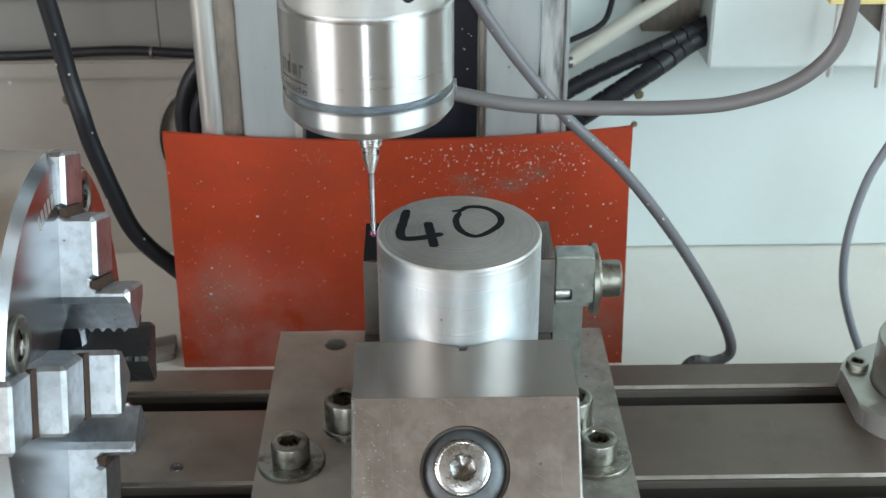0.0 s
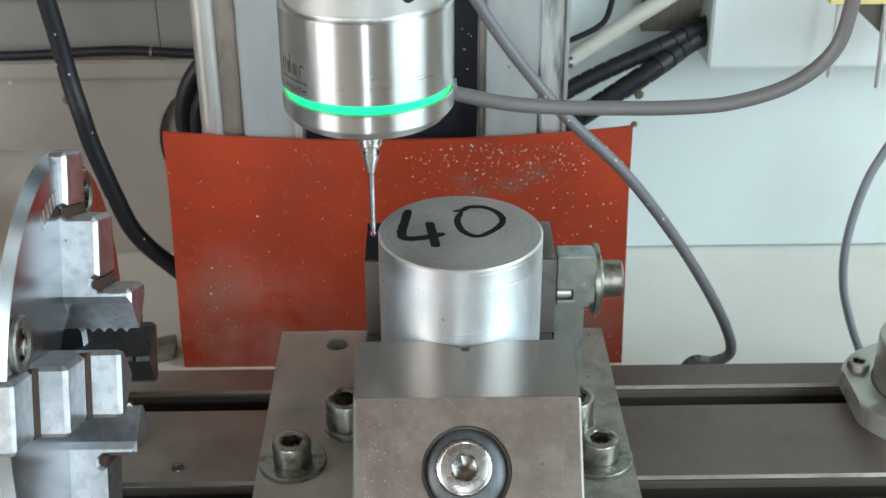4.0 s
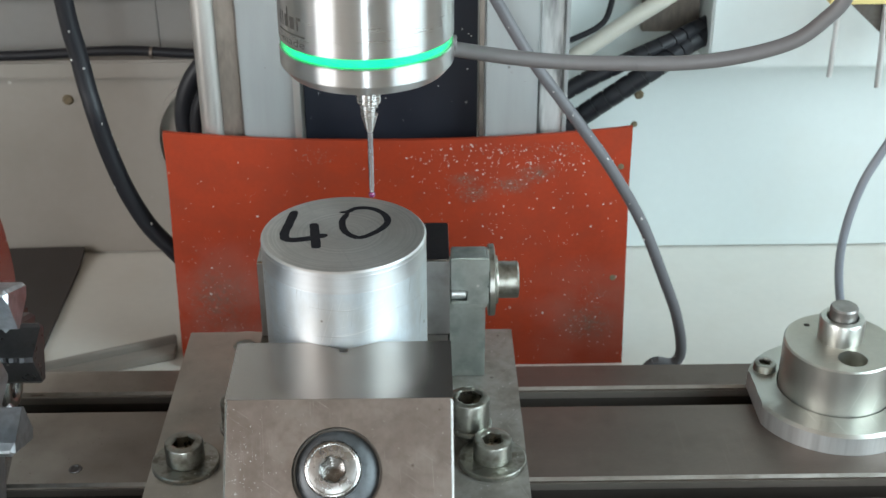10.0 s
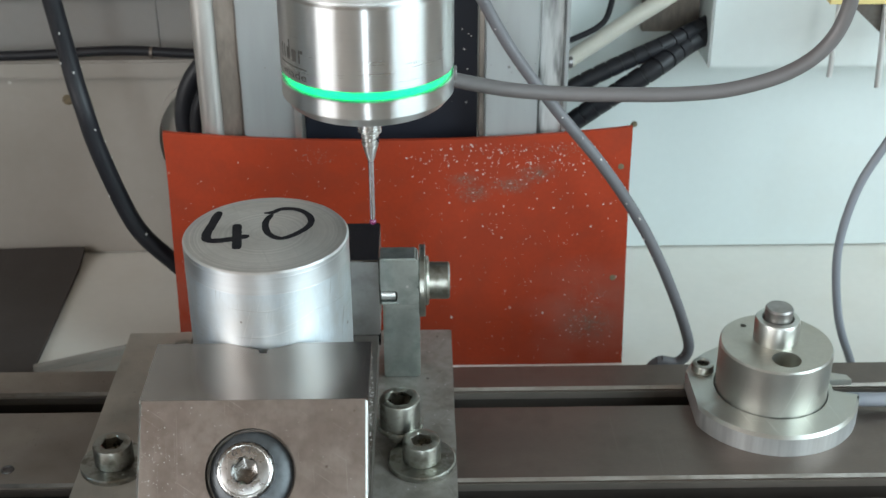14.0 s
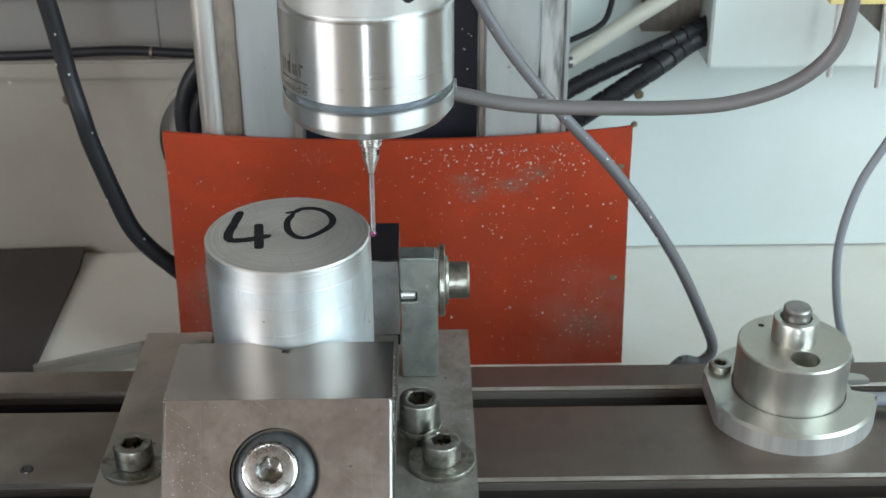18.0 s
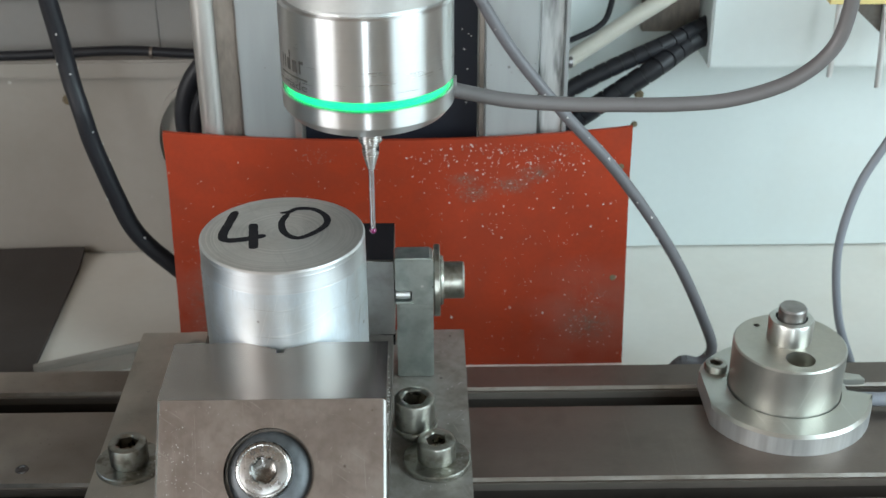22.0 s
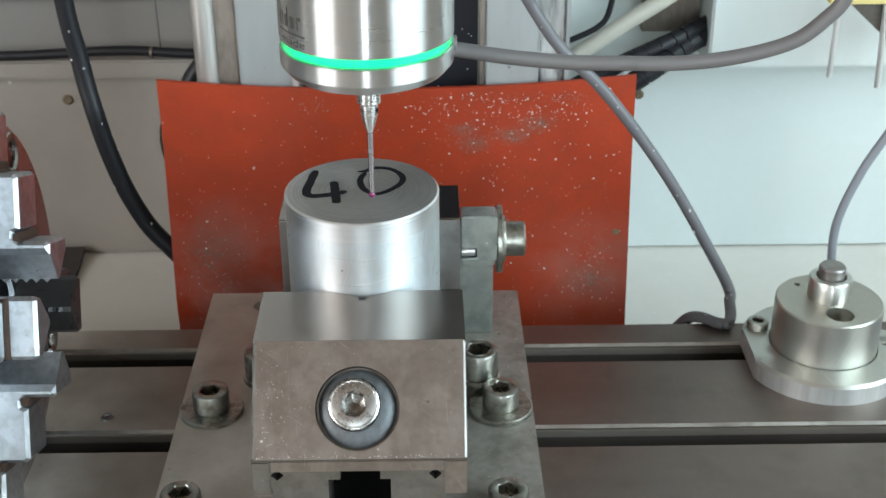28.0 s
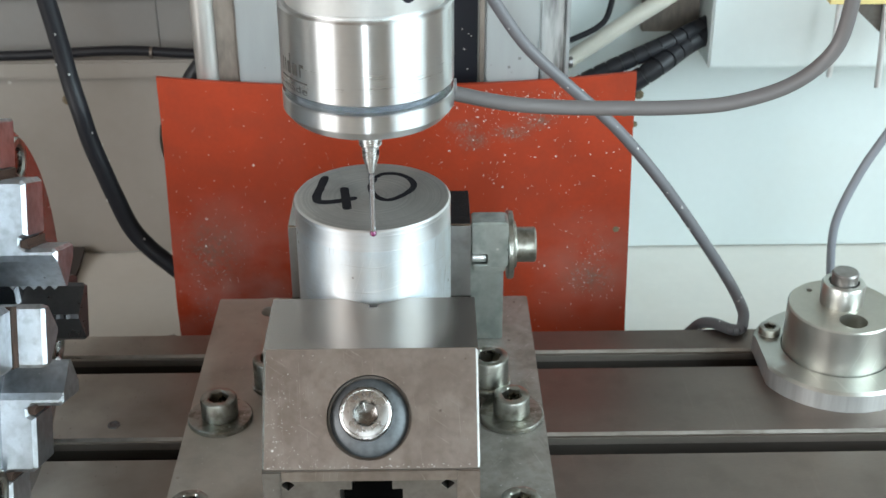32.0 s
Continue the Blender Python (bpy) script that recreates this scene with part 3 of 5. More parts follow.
def build_enclosure():
    # splash tray behind the table
    bm = bm_new()
    box(bm, -420, 420, -140, 212, -62, -34, 2)
    structure("tray", bm, TRAY, "pale painted splash tray below the table", "tray")
    # right-hand rear panel and its lower fold
    bm = bm_new()
    holed(bm, [(60, -33.1), (420, -33.1), (420, 260), (60, 260)], [(97.8, 35, 1.2), (96.7, 22.3, 0.8)], "y", 200, 206, 20)
    structure("rear_panel_right", bm, PANEL, "white painted sheet metal rear panel with two screw holes", "panel")
    for x, z, r in ((97.8, 35, 1.9), (96.7, 22.3, 1.3)):
        bm = lathe(bm_new(), [(0, -0.6), (r * 0.6, -0.9), (r, -0.2), (r, 0)], (x, 200, z), "y", 16)
        solid("screw", bm, RUST, "small rusty screw in the white rear panel", "screw", group="panel screws", at=(x, 200, z))
    # left-hand rear panel: lower sheet, ledge band and upper sheet with a seam
    bm = bm_new()
    prism(bm, [(200, -33.75), (200, 44), (194, 46), (194, 53), (206, 53), (206, -33.75)], "x", -420, -62, 0.8)
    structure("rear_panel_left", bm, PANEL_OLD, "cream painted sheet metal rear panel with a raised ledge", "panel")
    bm = bm_new()
    box(bm, -420, -90.2, 204, 210, 53.1, 76, 0.2)
    box(bm, -90, -62, 204, 210, 53.1, 76, 0.2)
    structure("rear_panel_upper", bm, PANEL_TOP, "upper rear panels, darker than below, meeting at a thin seam", "panel")
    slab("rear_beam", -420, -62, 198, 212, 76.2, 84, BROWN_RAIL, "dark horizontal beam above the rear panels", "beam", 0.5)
    slab("rear_panel_top", -420, -62, 204, 210, 84.5, 260, PANEL_TOP, "beige panel above the beam", "panel", 0.5)
    bm = lathe(bm_new(), [(0, -0.5), (1.5, -0.7), (2.2, -0.2), (2.2, 0)], (-128, 200, 35), "y", 16)
    solid("screw", bm, RUST, "rust-stained screw in the cream rear panel", "screw", group="panel screws", at=(-128, 200, 35))
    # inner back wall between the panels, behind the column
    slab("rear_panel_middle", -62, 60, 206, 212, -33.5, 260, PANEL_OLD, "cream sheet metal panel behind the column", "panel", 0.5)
    # round collar of the hose duct
    bm = bm_new()
    lathe(bm, [(27, -3), (29, -3), (29, 0), (27, 0), (27, -3)], (-66, 199, 18), "y", 48)
    solid("duct_collar", bm, PANEL_OLD, "cream round duct collar on the rear panel", "duct", at=(-66, 199, 18))
    # white control box on the right
    b = thing("junction_box", (160, 185, 56), "white painted junction box on the rear panel", "box")
    part("body", box(bm_new(), 118.3, 260, 176, 199.6, 54.6, 200, 0.8), PANEL, b)
    part("seam", box(bm_new(), 117.9, 118.28, 198, 199.5, 54.8, 200, 0.1), BROWN_RAIL, b, "dark seam at the box's edge")
    # yellow strip and dark wedge at the top, two hanging pins
    solid("bracket_strip", box(bm_new(), 149, 200, 140, 156, 90, 93, 0.3), YELLOW, "yellowish strip under the upper frame", "strip", at=(170, 148, 88.5))
    bm = prism(bm_new(), [(158, 88.4), (200, 88.4), (200, 68), (173, 75)], "y", 148, 152, 0.3)
    solid("gusset", bm, VISE_SIDE, "grey sheet metal gusset below the strip", "bracket", at=(170, 150, 88))
    for (x0, z0), (x1, z1), r in (((154.4, 89), (154.3, 62.2), 1.0), ((170.2, 89), (171.8, 58.2), 1.1)):
        bm = tube(bm_new(), [(x0, 146, z0), (x0 + (x1 - x0) * 0.5, 146, (z0 + z1) / 2), (x1, 146, z1)], r, 12)
        soften(bm, 0.3)
        solid("hanging_pin", bm, SATIN, "thin steel pin hanging from the upper strip", "pin", group="hanging pins", at=(x0, 146, z0))


def build_column():
    """Z axis column: two aluminium profiles, a black cover between them and the guide rod."""
    c = thing("column", (0, 130, -34), "machine column of two grey aluminium profiles with black cover", "column", kind="structure")
    for x0, x1, m, lab in ((-46.8, -28.4, PROFILE, "grey anodised profile"), (32.2, 49.6, PROFILE, "pale scuffed profile")):
        part("profile", box(bm_new(), x0, x1, 116, 160, -34, 260, 0.6), m, c, lab)
    part("profile_edge", box(bm_new(), -29.9, -27.6, 114.6, 120, -34, 260, 0.4), CHROME, c, "bright machined edge")
    part("profile_edge", box(bm_new(), 30.4, 32.0, 115.2, 122, -34, 260, 0.3), BROWN_RAIL, c, "brown oily edge")
    part("profile_side", box(bm_new(), 49.8, 58.0, 118.5, 158, -34, 260, 0.6), PROFILE_WORN, c, "scratched metal strip with black marks")
    part("profile_edge", box(bm_new(), 58.1, 59.4, 117.0, 158, -34, 260, 0.3), PROFILE, c, "pale rim")
    part("cover", box(bm_new(), -27.4, 30.2, 124, 128, -34, 260, 0.4), BLACK_PLATE, c, "black cover plate with chips")
    part("rail", box(bm_new(), -54.2, -47.1, 118, 150, -34, 260, 0.5), BROWN_RAIL, c, "brown oiled rail")
    part("guide_rod", lathe(bm_new(), [(0, -34), (4.0, -34), (4.0, 260), (0, 260)], (-57.3, 120, 0), "z", 32), CHROME, c, "bright chrome guide rod")
    random.seed(5)
    bm = bm_new()
    for _ in range(26):
        x, z, r = random.uniform(-26, 29), random.uniform(56, 90), random.uniform(0.07, 0.26)
        box(bm, x - r, x + r, 123.8, 124.1, z - r, z + r)
    tagged(part("chip_specks", bm, CHIP, c, "specks of swarf on the cover"), kind="stuff")
    bm = bm_new()
    for _ in range(46):
        x, z, r = random.choice((random.uniform(-46, -30), random.uniform(33, 49))), random.uniform(50, 125), random.uniform(0.1, 0.28)
        flake(bm, x, 115.95, z, r, (0, 1, 0))
    tagged(part("chip_specks", bm, DUST, c, "grey specks on the profiles"), kind="stuff")
    for z in (70.5,):
        part("bolt", lathe(bm_new(), [(0, 4), (1.8, 4), (2, 3.7), (2, 0)], (59.4, 140, z), "x", 20), DARK_STEEL, c)


def build_background_cables():
    # black tube along the left ledge
    bm = tube(bm_new(), curve_through([(-420, 190, 52), (-250, 190, 56), (-150, 191, 56.4), (-105, 191.5, 58.0), (-80, 191.5, 56.8), (-50, 192, 54.6)], 60), 1.9)
    solid("black_tube", bm, BLACK_PVC, "black tube along the rear ledge", "cable", at=(-150, 191, 54))
    # ring added in place of a clear panel's edge that crosses here
    solid("edge_ring", lathe(bm_new(), [(2.0, -0.5), (2.4, -0.5), (2.4, 0.5), (2.0, 0.5), (2.0, -0.5)], (-91, 191.5, 57.2), "x", 20), BROWN_RAIL,
          "thin brown ring standing in for a panel's clear edge", "cable tie", at=(-91, 191.5, 57.2))
    # coiled black hoses beside the column
    for k, (r, y) in enumerate(((27, 170), (21, 164))):
        pts = [(-50 - r * math.sin(a), y, 38 + r * 1.1 * math.cos(a)) for a in np.linspace(0.1, 2.6, 24)]
        bm = tube(bm_new(), pts, 3.6 - 0.6 * k)
        solid("coiled_hose", bm, BLACK_PVC, "black hose coiled beside the column", "hose", group="coiled hoses", at=(-70, y, 10))
    # two spiral-wrapped cables on the right
    for k, (pts, r) in enumerate((([(52, 165, 23), (63.4, 170, 32), (75.6, 170, 41.5), (87.7, 170, 50), (99.5, 171, 58), (112, 181, 63), (124, 187, 66)], 3.9),
                                  ([(50, 168, 40), (64.6, 172, 47), (75, 173, 52.6), (90.5, 174, 59.8), (104, 177, 64.8), (114, 184, 67), (125, 190, 70)], 3.3))):
        t = thing("wrapped_cable", pts[0], "black cable bundle in spiral wrap", "cable", group="wrapped cables")
        path = curve_through(pts, 60)
        part("core", tube(bm_new(), path, r * 0.86), BLACK_PVC, t)
        fine = curve_through(pts, 17)
        for i in range(17):
            a, b = fine[i], fine[i + 1]
            d = b - a
            part("wrap", tube(bm_new(), [a + d * 0.04, a + d * 0.5, a + d * 0.93], r), BLACK_PVC, t)
    bm = tube(bm_new(), curve_through([(53, 180, 46.5), (66.2, 181, 55.9), (75.8, 181, 62.7), (86.2, 181, 70), (100.6, 181, 79.4), (124, 182, 95)], 40), 3.1)
    solid("white_tube", bm, WHITE_TUBE, "off-white plastic tube rising past the column", "tube", at=(68, 181, 55))
    bm = tube(bm_new(), curve_through([(52, 178, 58), (65, 179, 64), (77, 179, 70), (81, 179, 77), (83, 179, 95)], 40), 1.1)
    solid("thin_flex", bm, BLACK_PVC, "thin black cable curving upwards", "cable", at=(65, 179, 64))
    # brown plate added for the shaded patch behind the tube and cables
    bm = box(bm_new(), 96, 117.5, 195, 199.8, 62.5, 130, 0.5)
    solid("shade_plate", bm, BROWN_RAIL, "brown plate added for the shaded patch behind the cables", "plate", at=(106, 197, 62.5))
    # the dark patch and the channel in the tray
    bm = bm_new()
    rows = []
    for y, rise in ((100, 0), (130, 0), (160, 0), (183, 0.1), (191, 0.9), (196, 2.2), (197.8, 3.2)):
        x, back = -128.2 - 1.5 * (y - 100) / 98, y - 0.6 if y > 190 else y
        rows.append([bm.verts.new(c) for c in ((-300, y, -34), (x, y, rise - 34), (x, back, rise - 32.4), (-300, back, -32.4))])
    for p, q in zip(rows, rows[1:]):
        for i in range(4):
            bm.faces.new((p[i], p[(i + 1) % 4], q[(i + 1) % 4], q[i]))
    bm.faces.new(rows[0])
    bm.faces.new(rows[-1])
    bmesh.ops.recalc_face_normals(bm, faces=bm.faces)
    solid("tray_patch", bm, PATCH_DARK, "dark patch in the tray, turned up at the wall", "mat", at=(-200, 150, -34))
    t = thing("metal_channel", (-100, 116, -34), "grey metal channel lying in the tray", "channel")
    bm = prism(bm_new(), [(-127, 99.5), (-79, 117.5), (-79, 124.2), (-126, 104.8)], "z", -34, -30.5, 0.4)
    part("web", bm, PANEL_OLD, t)
    bm = prism(bm_new(), [(-126, 105.1), (-79, 124.5), (-79.8, 126.3), (-127, 106.9)], "z", -34, -28.0, 0.4)
    part("flange", bm, PANEL_OLD, t)


# ---- things on the moving table ----
CARRIED = []     # (thing, base) that travel with the table


def carried(ob):
    CARRIED.append((ob, Vector(ob.location)))
    return ob


def build_table():
    t = carried(thing("machine_table", (0, 0, 0), "brown-grey ground steel machine table with T-slots", "machine table"))
    # lands between the slots, each with its overhang
    for y0, y1 in ((47.3, 59.8), (3.7, 37.9), (-40.2, -5.7), (-62, -49.6)):
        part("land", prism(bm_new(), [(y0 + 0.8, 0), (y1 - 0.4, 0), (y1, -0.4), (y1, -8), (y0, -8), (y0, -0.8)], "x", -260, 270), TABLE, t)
        bm = prism(bm_new(), [(y0 + 0.75, 0.04), (y0 - 0.04, -0.75), (y0 + 0.3, -1.4), (y0 + 1.6, -0.3)], "x", -260, 270)
        part("slot_edge", bm, SLOT_LIP, t, "pale chamfered edge of the land")
    # slot walls step from paler to darker steel to paint the slot's shade
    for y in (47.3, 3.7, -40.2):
        part("slot_face", box(bm_new(), -260, 270, y - 0.5, y - 0.02, -3.5, -1.3), SLOT_FACE, t, "paler upper slot wall")
        part("slot_foot", box(bm_new(), -260, 270, y - 0.45, y - 0.02, -7.9, -3.52), SLOT_SHADED, t, "lower slot wall darkened as shade")
    # body darker than the lands: shade of the slots put into its steel
    bm = bm_new()
    prism(bm, [(-62, -26), (59.8, -26), (59.8, -8.1), (51, -8.1), (51, -15), (34, -15), (34, -8.1), (8, -8.1), (8, -15), (-10, -15), (-10, -8.1),
               (-36, -8.1), (-36, -15), (-54, -15), (-54, -8.1), (-62, -8.1)], "x", -260, 270)
    part("body", bm, SLOT_DARK, t, "slot walls below the lands, darkened as shade")
    # drilled hole with a grub screw
    bm = lathe(bm_new(), [(0, 0.05), (0.8, 0.08), (1.2, 0.5), (1.7, 0.35), (1.9, 0.0)], (-57.2, 10.7, 0), "z", 20)
    part("grub_screw", bm, DARK_STEEL, t, "small dark screw in the table")
    random.seed(11)
    bm = bm_new()
    for _ in range(420):
        x = random.gauss(-50, 26) if random.random() < 0.6 else random.uniform(-120, 230)
        y = random.choice((random.uniform(4, 37), random.uniform(4, 37), random.uniform(48, 59), random.uniform(-40, -6)))
        if -34 < x < 68:
            continue
        r = random.uniform(0.08, 0.28)
        flake(bm, x, y, 0.0, r)
    tagged(part("chip_specks", bm, DUST, t, "fine aluminium chips"), kind="stuff")


def flake(bm, x, y, z, r, up=(0, 0, 1)):
    """A chip: a small bent flake lying on a face that looks along z or -y."""
    a = random.uniform(0, 6.28)
    k = random.uniform(0.3, 1.0)
    ca, sa = math.cos(a) * r, math.sin(a) * r
    quad = [(ca, sa), (-sa * k, ca * k), (-ca, -sa), (sa * k, -ca * k)]
    h = [random.uniform(0.02, 0.5) * r for _ in range(4)]
    vs = []
    for (p, q), e in zip(quad, h):
        vs.append(bm.verts.new((x + p, y + q, z + e) if up[2] else (x + p, y - e, z + q)))
    bm.faces.new(vs[:3])
    bm.faces.new((vs[0], vs[2], vs[3]))


def cap_screw(at, head_r, head_h, washer_r, washer_h, hexr, name="cap_screw", label="", mats=(BOLT, SOCKET, BOLT), spin=0.2, lift=0.0, extra=0.0):
    """A socket head screw with its washer, upright at a point of its seat."""
    t = thing(name, at, label, "screw", group="socket screws")
    x, y, z = at
    z += lift
    if washer_r:
        bm = lathe(bm_new(), [(head_r * 0.55, 0), (washer_r - 0.2, 0), (washer_r, 0.25), (washer_r, washer_h - 0.25), (washer_r - 0.3, washer_h), (head_r * 0.55, washer_h), (head_r * 0.55, 0)], (x, y, z), "z", 48)
        part("washer", bm, mats[2], t)
        z += washer_h
    bm = lathe(bm_new(), [(head_r * 0.6, 0), (head_r - 0.2, 0), (head_r, 0.25), (head_r, head_h - 0.7), (head_r - 0.25, head_h - 0.2), (head_r - 0.8, head_h),
                          (hexr * 1.22, head_h), (hexr, head_h - 0.35)], (x, y, z), "z", 48, {7}, spin)
    h = part("head", bm, mats[0], t)
    bm = lathe(bm_new(), [(hexr, head_h - 0.35), (hexr, head_h * 0.42), (hexr * 0.3, head_h * 0.32), (0, head_h * 0.3)], (x, y, z), "z", 48, {0, 1}, spin)
    part("hex_socket", bm, mats[1], h, "dark hexagon socket in darker steel")
    if extra:
        part("shank", lathe(bm_new(), [(0, -extra), (head_r * 0.6, -extra), (head_r * 0.6, 0.2), (0, 0.2)], (x, y, z), "z", 24), mats[0], t)
    return t


def word_mesh(text, size):
    """A flat word in the built-in font, as a bmesh."""
    fc = bpy.data.curves.new("word", "FONT")
    fc.body, fc.size, fc.resolution_u = text, size, 4
    tmp = bpy.data.objects.new("word", fc)
    scene.collection.objects.link(tmp)
    bpy.context.view_layer.update()
    me = tmp.evaluated_get(bpy.context.evaluated_depsgraph_get()).to_mesh()
    bm = bm_new()
    bm.from_mesh(me)
    tmp.to_mesh_clear()
    bpy.data.objects.remove(tmp)
    bmesh.ops.subdivide_edges(bm, edges=[e for e in bm.edges if e.calc_length() > 0.8], cuts=1)
    return bm


def build_plate():
    bm = holed(bm_new(), [(-33, -66), (67, -66), (67, 65.8), (-33, 65.8)], [(-15.3, 57.6, 3.4), (49.5, 57.6, 3.4)], "z", 0.02, 10, 40)
    soften(bm, 0.35)
    p = carried(thing("base_plate", (17, 0, 0), "grey steel base plate bolted to the machine table", "plate"))
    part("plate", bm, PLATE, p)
    bm = lathe(bm_new(), [(3.45, 10.03), (7.9, 10.05), (8.3, 10.0)], (-15.3, 57.6, 0), "z", 48)
    part("tool_mark", bm, PLATE, p, "rubbed spot face round the hole")
    part("hole_floor", lathe(bm_new(), [(0, 1.0), (3.3, 1.0)], (-15.3, 57.6, 0), "z", 24), PLATE, p)
    random.seed(3)
    bm = bm_new()
    for _ in range(300):
        flake(bm, random.choice((random.uniform(-32, -5), random.uniform(-32, -5), random.uniform(48, 66))), random.uniform(-60, 64), 10, random.uniform(0.08, 0.26))
    tagged(part("chip_specks", bm, CHIP, p, "fine aluminium chips"), kind="stuff")
    for (x, y), s in zip(((-23.7, -0.9), (57.7, -1.2)), (0.3, 0.75)):
        carried(cap_screw((x, y, 10), 5.1, 6.0, 9.0, 1.6, 2.55, label="socket head screw with a broad washer on the plate", spin=s))
    for (x, y), s in zip(((-24.9, -45), (57.2, -45.3)), (0.1, 0.5)):
        carried(cap_screw((x, y, 10), 5.1, 6.0, 0, 0, 2.55, label="socket head screw in the base plate", spin=s, lift=1.0, extra=1.5))
    for (x, y), s in zip(((51.9, 10.6), (-9.8, 10.8)), (0.2, 0.6)):
        carried(cap_screw((x, y, 10), 5.5, 8.2, 6.2, 1.4, 3.0, label="tall socket head clamping screw beside the vise", spin=s, lift=3.2, extra=5.0))


def build_vise():
    v = carried(thing("precision_vise", (21.2, -8, 10), "ground steel toolmaker's vise clamping an aluminium bar", "vise"))
    x0, x1 = -4.1, 46.3
    # body: two rails with a stepped slot between them, and the fixed jaw behind
    bm = bm_new()
    holed(bm, [(0.4, 10.05), (13.6, 10.05), (13.6, 31.4), (16.5, 31.4), (16.5, 34.6), (25.9, 34.6), (25.9, 31.4), (28.3, 31.4), (28.3, 10.05), (41.1, 10.05), (41.1, 28.6), (x1, 28.6), (x1, 36.6), (x0, 36.6), (x0, 28.6), (0.4, 28.6)],
          [(1.7, 32.8, 1.6), (38.8, 32.8, 1.6)], "y", -59.0, 42.2, 4)
    part("body", bm, VISE_SIDE, v, "vise body with stepped slot")
    # dark panels set into the grooves and the slot paint their shade
    for x in (1.7, 38.8):
        part("groove_end", box(bm_new(), x - 1.7, x + 1.7, -54, -53, 31, 34.6), SLOT_DARK, v, "dark panel for the shade in the groove")
    part("slot_end", box(bm_new(), 13.65, 28.25, -46, -44, 10.1, 34.5), HOLE_BLACK, v, "black panel for the shade deep in the slot")
    bm = prism(bm_new(), [(20.3, 37.2), (20.3, 59.1), (42.2, 59.1), (42.2, 36.65), (20.3, 36.65)], "x", x0 + 0.2, x1 + 0.5, 0.15)
    part("fixed_jaw", bm, FIXED_JAW, v, "dark ground fixed jaw")
    part("jaw_top", prism(bm_new(), [(20.35, 59.12), (20.35, 59.4), (20.6, 59.6), (41.9, 59.6), (42.15, 59.4), (42.15, 59.12)], "x", x0 + 0.3, x1 + 0.4), GROUND_TOP, v, "polished top of the fixed jaw")
    # black block paints the shade under the fixed jaw
    part("relief", box(bm_new(), 42.9, x1 + 0.55, 20.22, 24, 33.4, 36.62), HOLE_BLACK, v, "black block for the shade in the jaw's relief")
    # moving jaw: ground top with a vee, sloping front with a counterbore
    bm = bm_new()
    prism(bm, [(x0, -41.2), (x1, -41.2), (x1, -17.9), (29.2, -17.9), (22.1, -20.9), (22.1, -22.4), (20.1, -22.4), (20.1, -20.9), (13.0, -17.9), (x0, -17.9)],
          "z", 37.0, 58.7)
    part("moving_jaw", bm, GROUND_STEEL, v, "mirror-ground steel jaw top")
    a, b = Vector((0, -41.2, 58.7)), Vector((0, -59.2, 37.4))
    d = (b - a).normalized()
    n = Vector((0, d.z, -d.y))
    n = n if n.y < 0 else -n
    length = (b - a).length
    bm = bm_new()
    holed(bm, [(x0, 0.05), (x1, 0.05), (x1, length), (x0, length)], [(20.7, 16.1, 9.9)], "z", -3.2, 0, 56)
    soften(bm, 0.5, [f for f in bm.faces if abs(f.normal.z) < 0.5 and abs(f.calc_center_median().x - 20.7) > 15])
    frame_m = Matrix((Vector((1, 0, 0)), d, n)).transposed().to_4x4()
    frame_m.translation = a
    bm.transform(frame_m)
    part("jaw_front", bm, JAW_FACE, v, "worn brownish sloping jaw front with a bored recess")
    # right edge in paler metal: the window's glint put into its colour
    for x, e in ((x1, 1), (x0, -1)):
        bm = prism(bm_new(), [(x - e * 0.62, 0.03), (x + e * 0.03, -0.62), (x - e * 0.2, -0.9), (x - e * 0.9, -0.3)], "y", 0.3, length - 0.2)
        bm.transform(frame_m)
        part("chamfer", bm, SATIN if e > 0 else BOLT, v, "chamfered jaw edge, paler metal on the window side")
    bm = prism(bm_new(), [(-41.25, 54.6), (-41.25, 37.0), (-59.2, 37.0), (-59.2, 37.3), (-55.9, 37.3)], "x", x0 + 0.05, x1 - 0.05)
    part("jaw_wedge", bm, VISE_SIDE, v)
    # left lip darker than the right one: reflected light put into the steel
    part("jaw_lip", box(bm_new(), x0, 0.3, -59.4, -50, 27.0, 36.9, 0.3), VISE_SIDE, v, "lower lip of the jaw in darker steel")
    part("jaw_strip", box(bm_new(), 0.4, 40.9, -59.3, -56, 33.9, 36.9, 0.15), JAW_FACE, v, "lower edge of the jaw")
    part("jaw_lip", box(bm_new(), 41.0, x1, -59.4, -50, 27.0, 36.9, 0.3), JAW_FACE, v, "bright lower lip of the jaw")
    # spherical washer and clamping screw square to the slope
    c = a + d * 16.1 + Vector((20.7, 0, 0))
    bm = lathe(bm_new(), [(0, -3.1), (9.2, -3.1), (9.2, -1.9), (8.6, -1.4), (6.2, -0.5), (0, -0.4)], (0, 0, 0), "z", 56)
    pose_m = frame_m.copy()
    pose_m.translation = c
    bm.transform(pose_m)
    # dark lining added to paint the shaded gap round the washer
    rb = lathe(bm_new(), [(9.86, -0.3), (9.86, -3.15), (9.2, -3.16)], (0, 0, 0), "z", 56)
    rb.transform(pose_m)
    part("recess_wall", rb, SLOT_DARK, v, "recess wall darkened for the shade round the washer")
    w = part("spherical_washer", bm, WASHER_DARK, v, "black spherical washer in the recess")
    head = [(3.0, -0.2), (5.9, -0.2), (6.2, 0.2), (6.2, 3.6), (5.9, 4.3), (5.3, 4.6), (3.0, 4.6), (2.5, 4.15)]
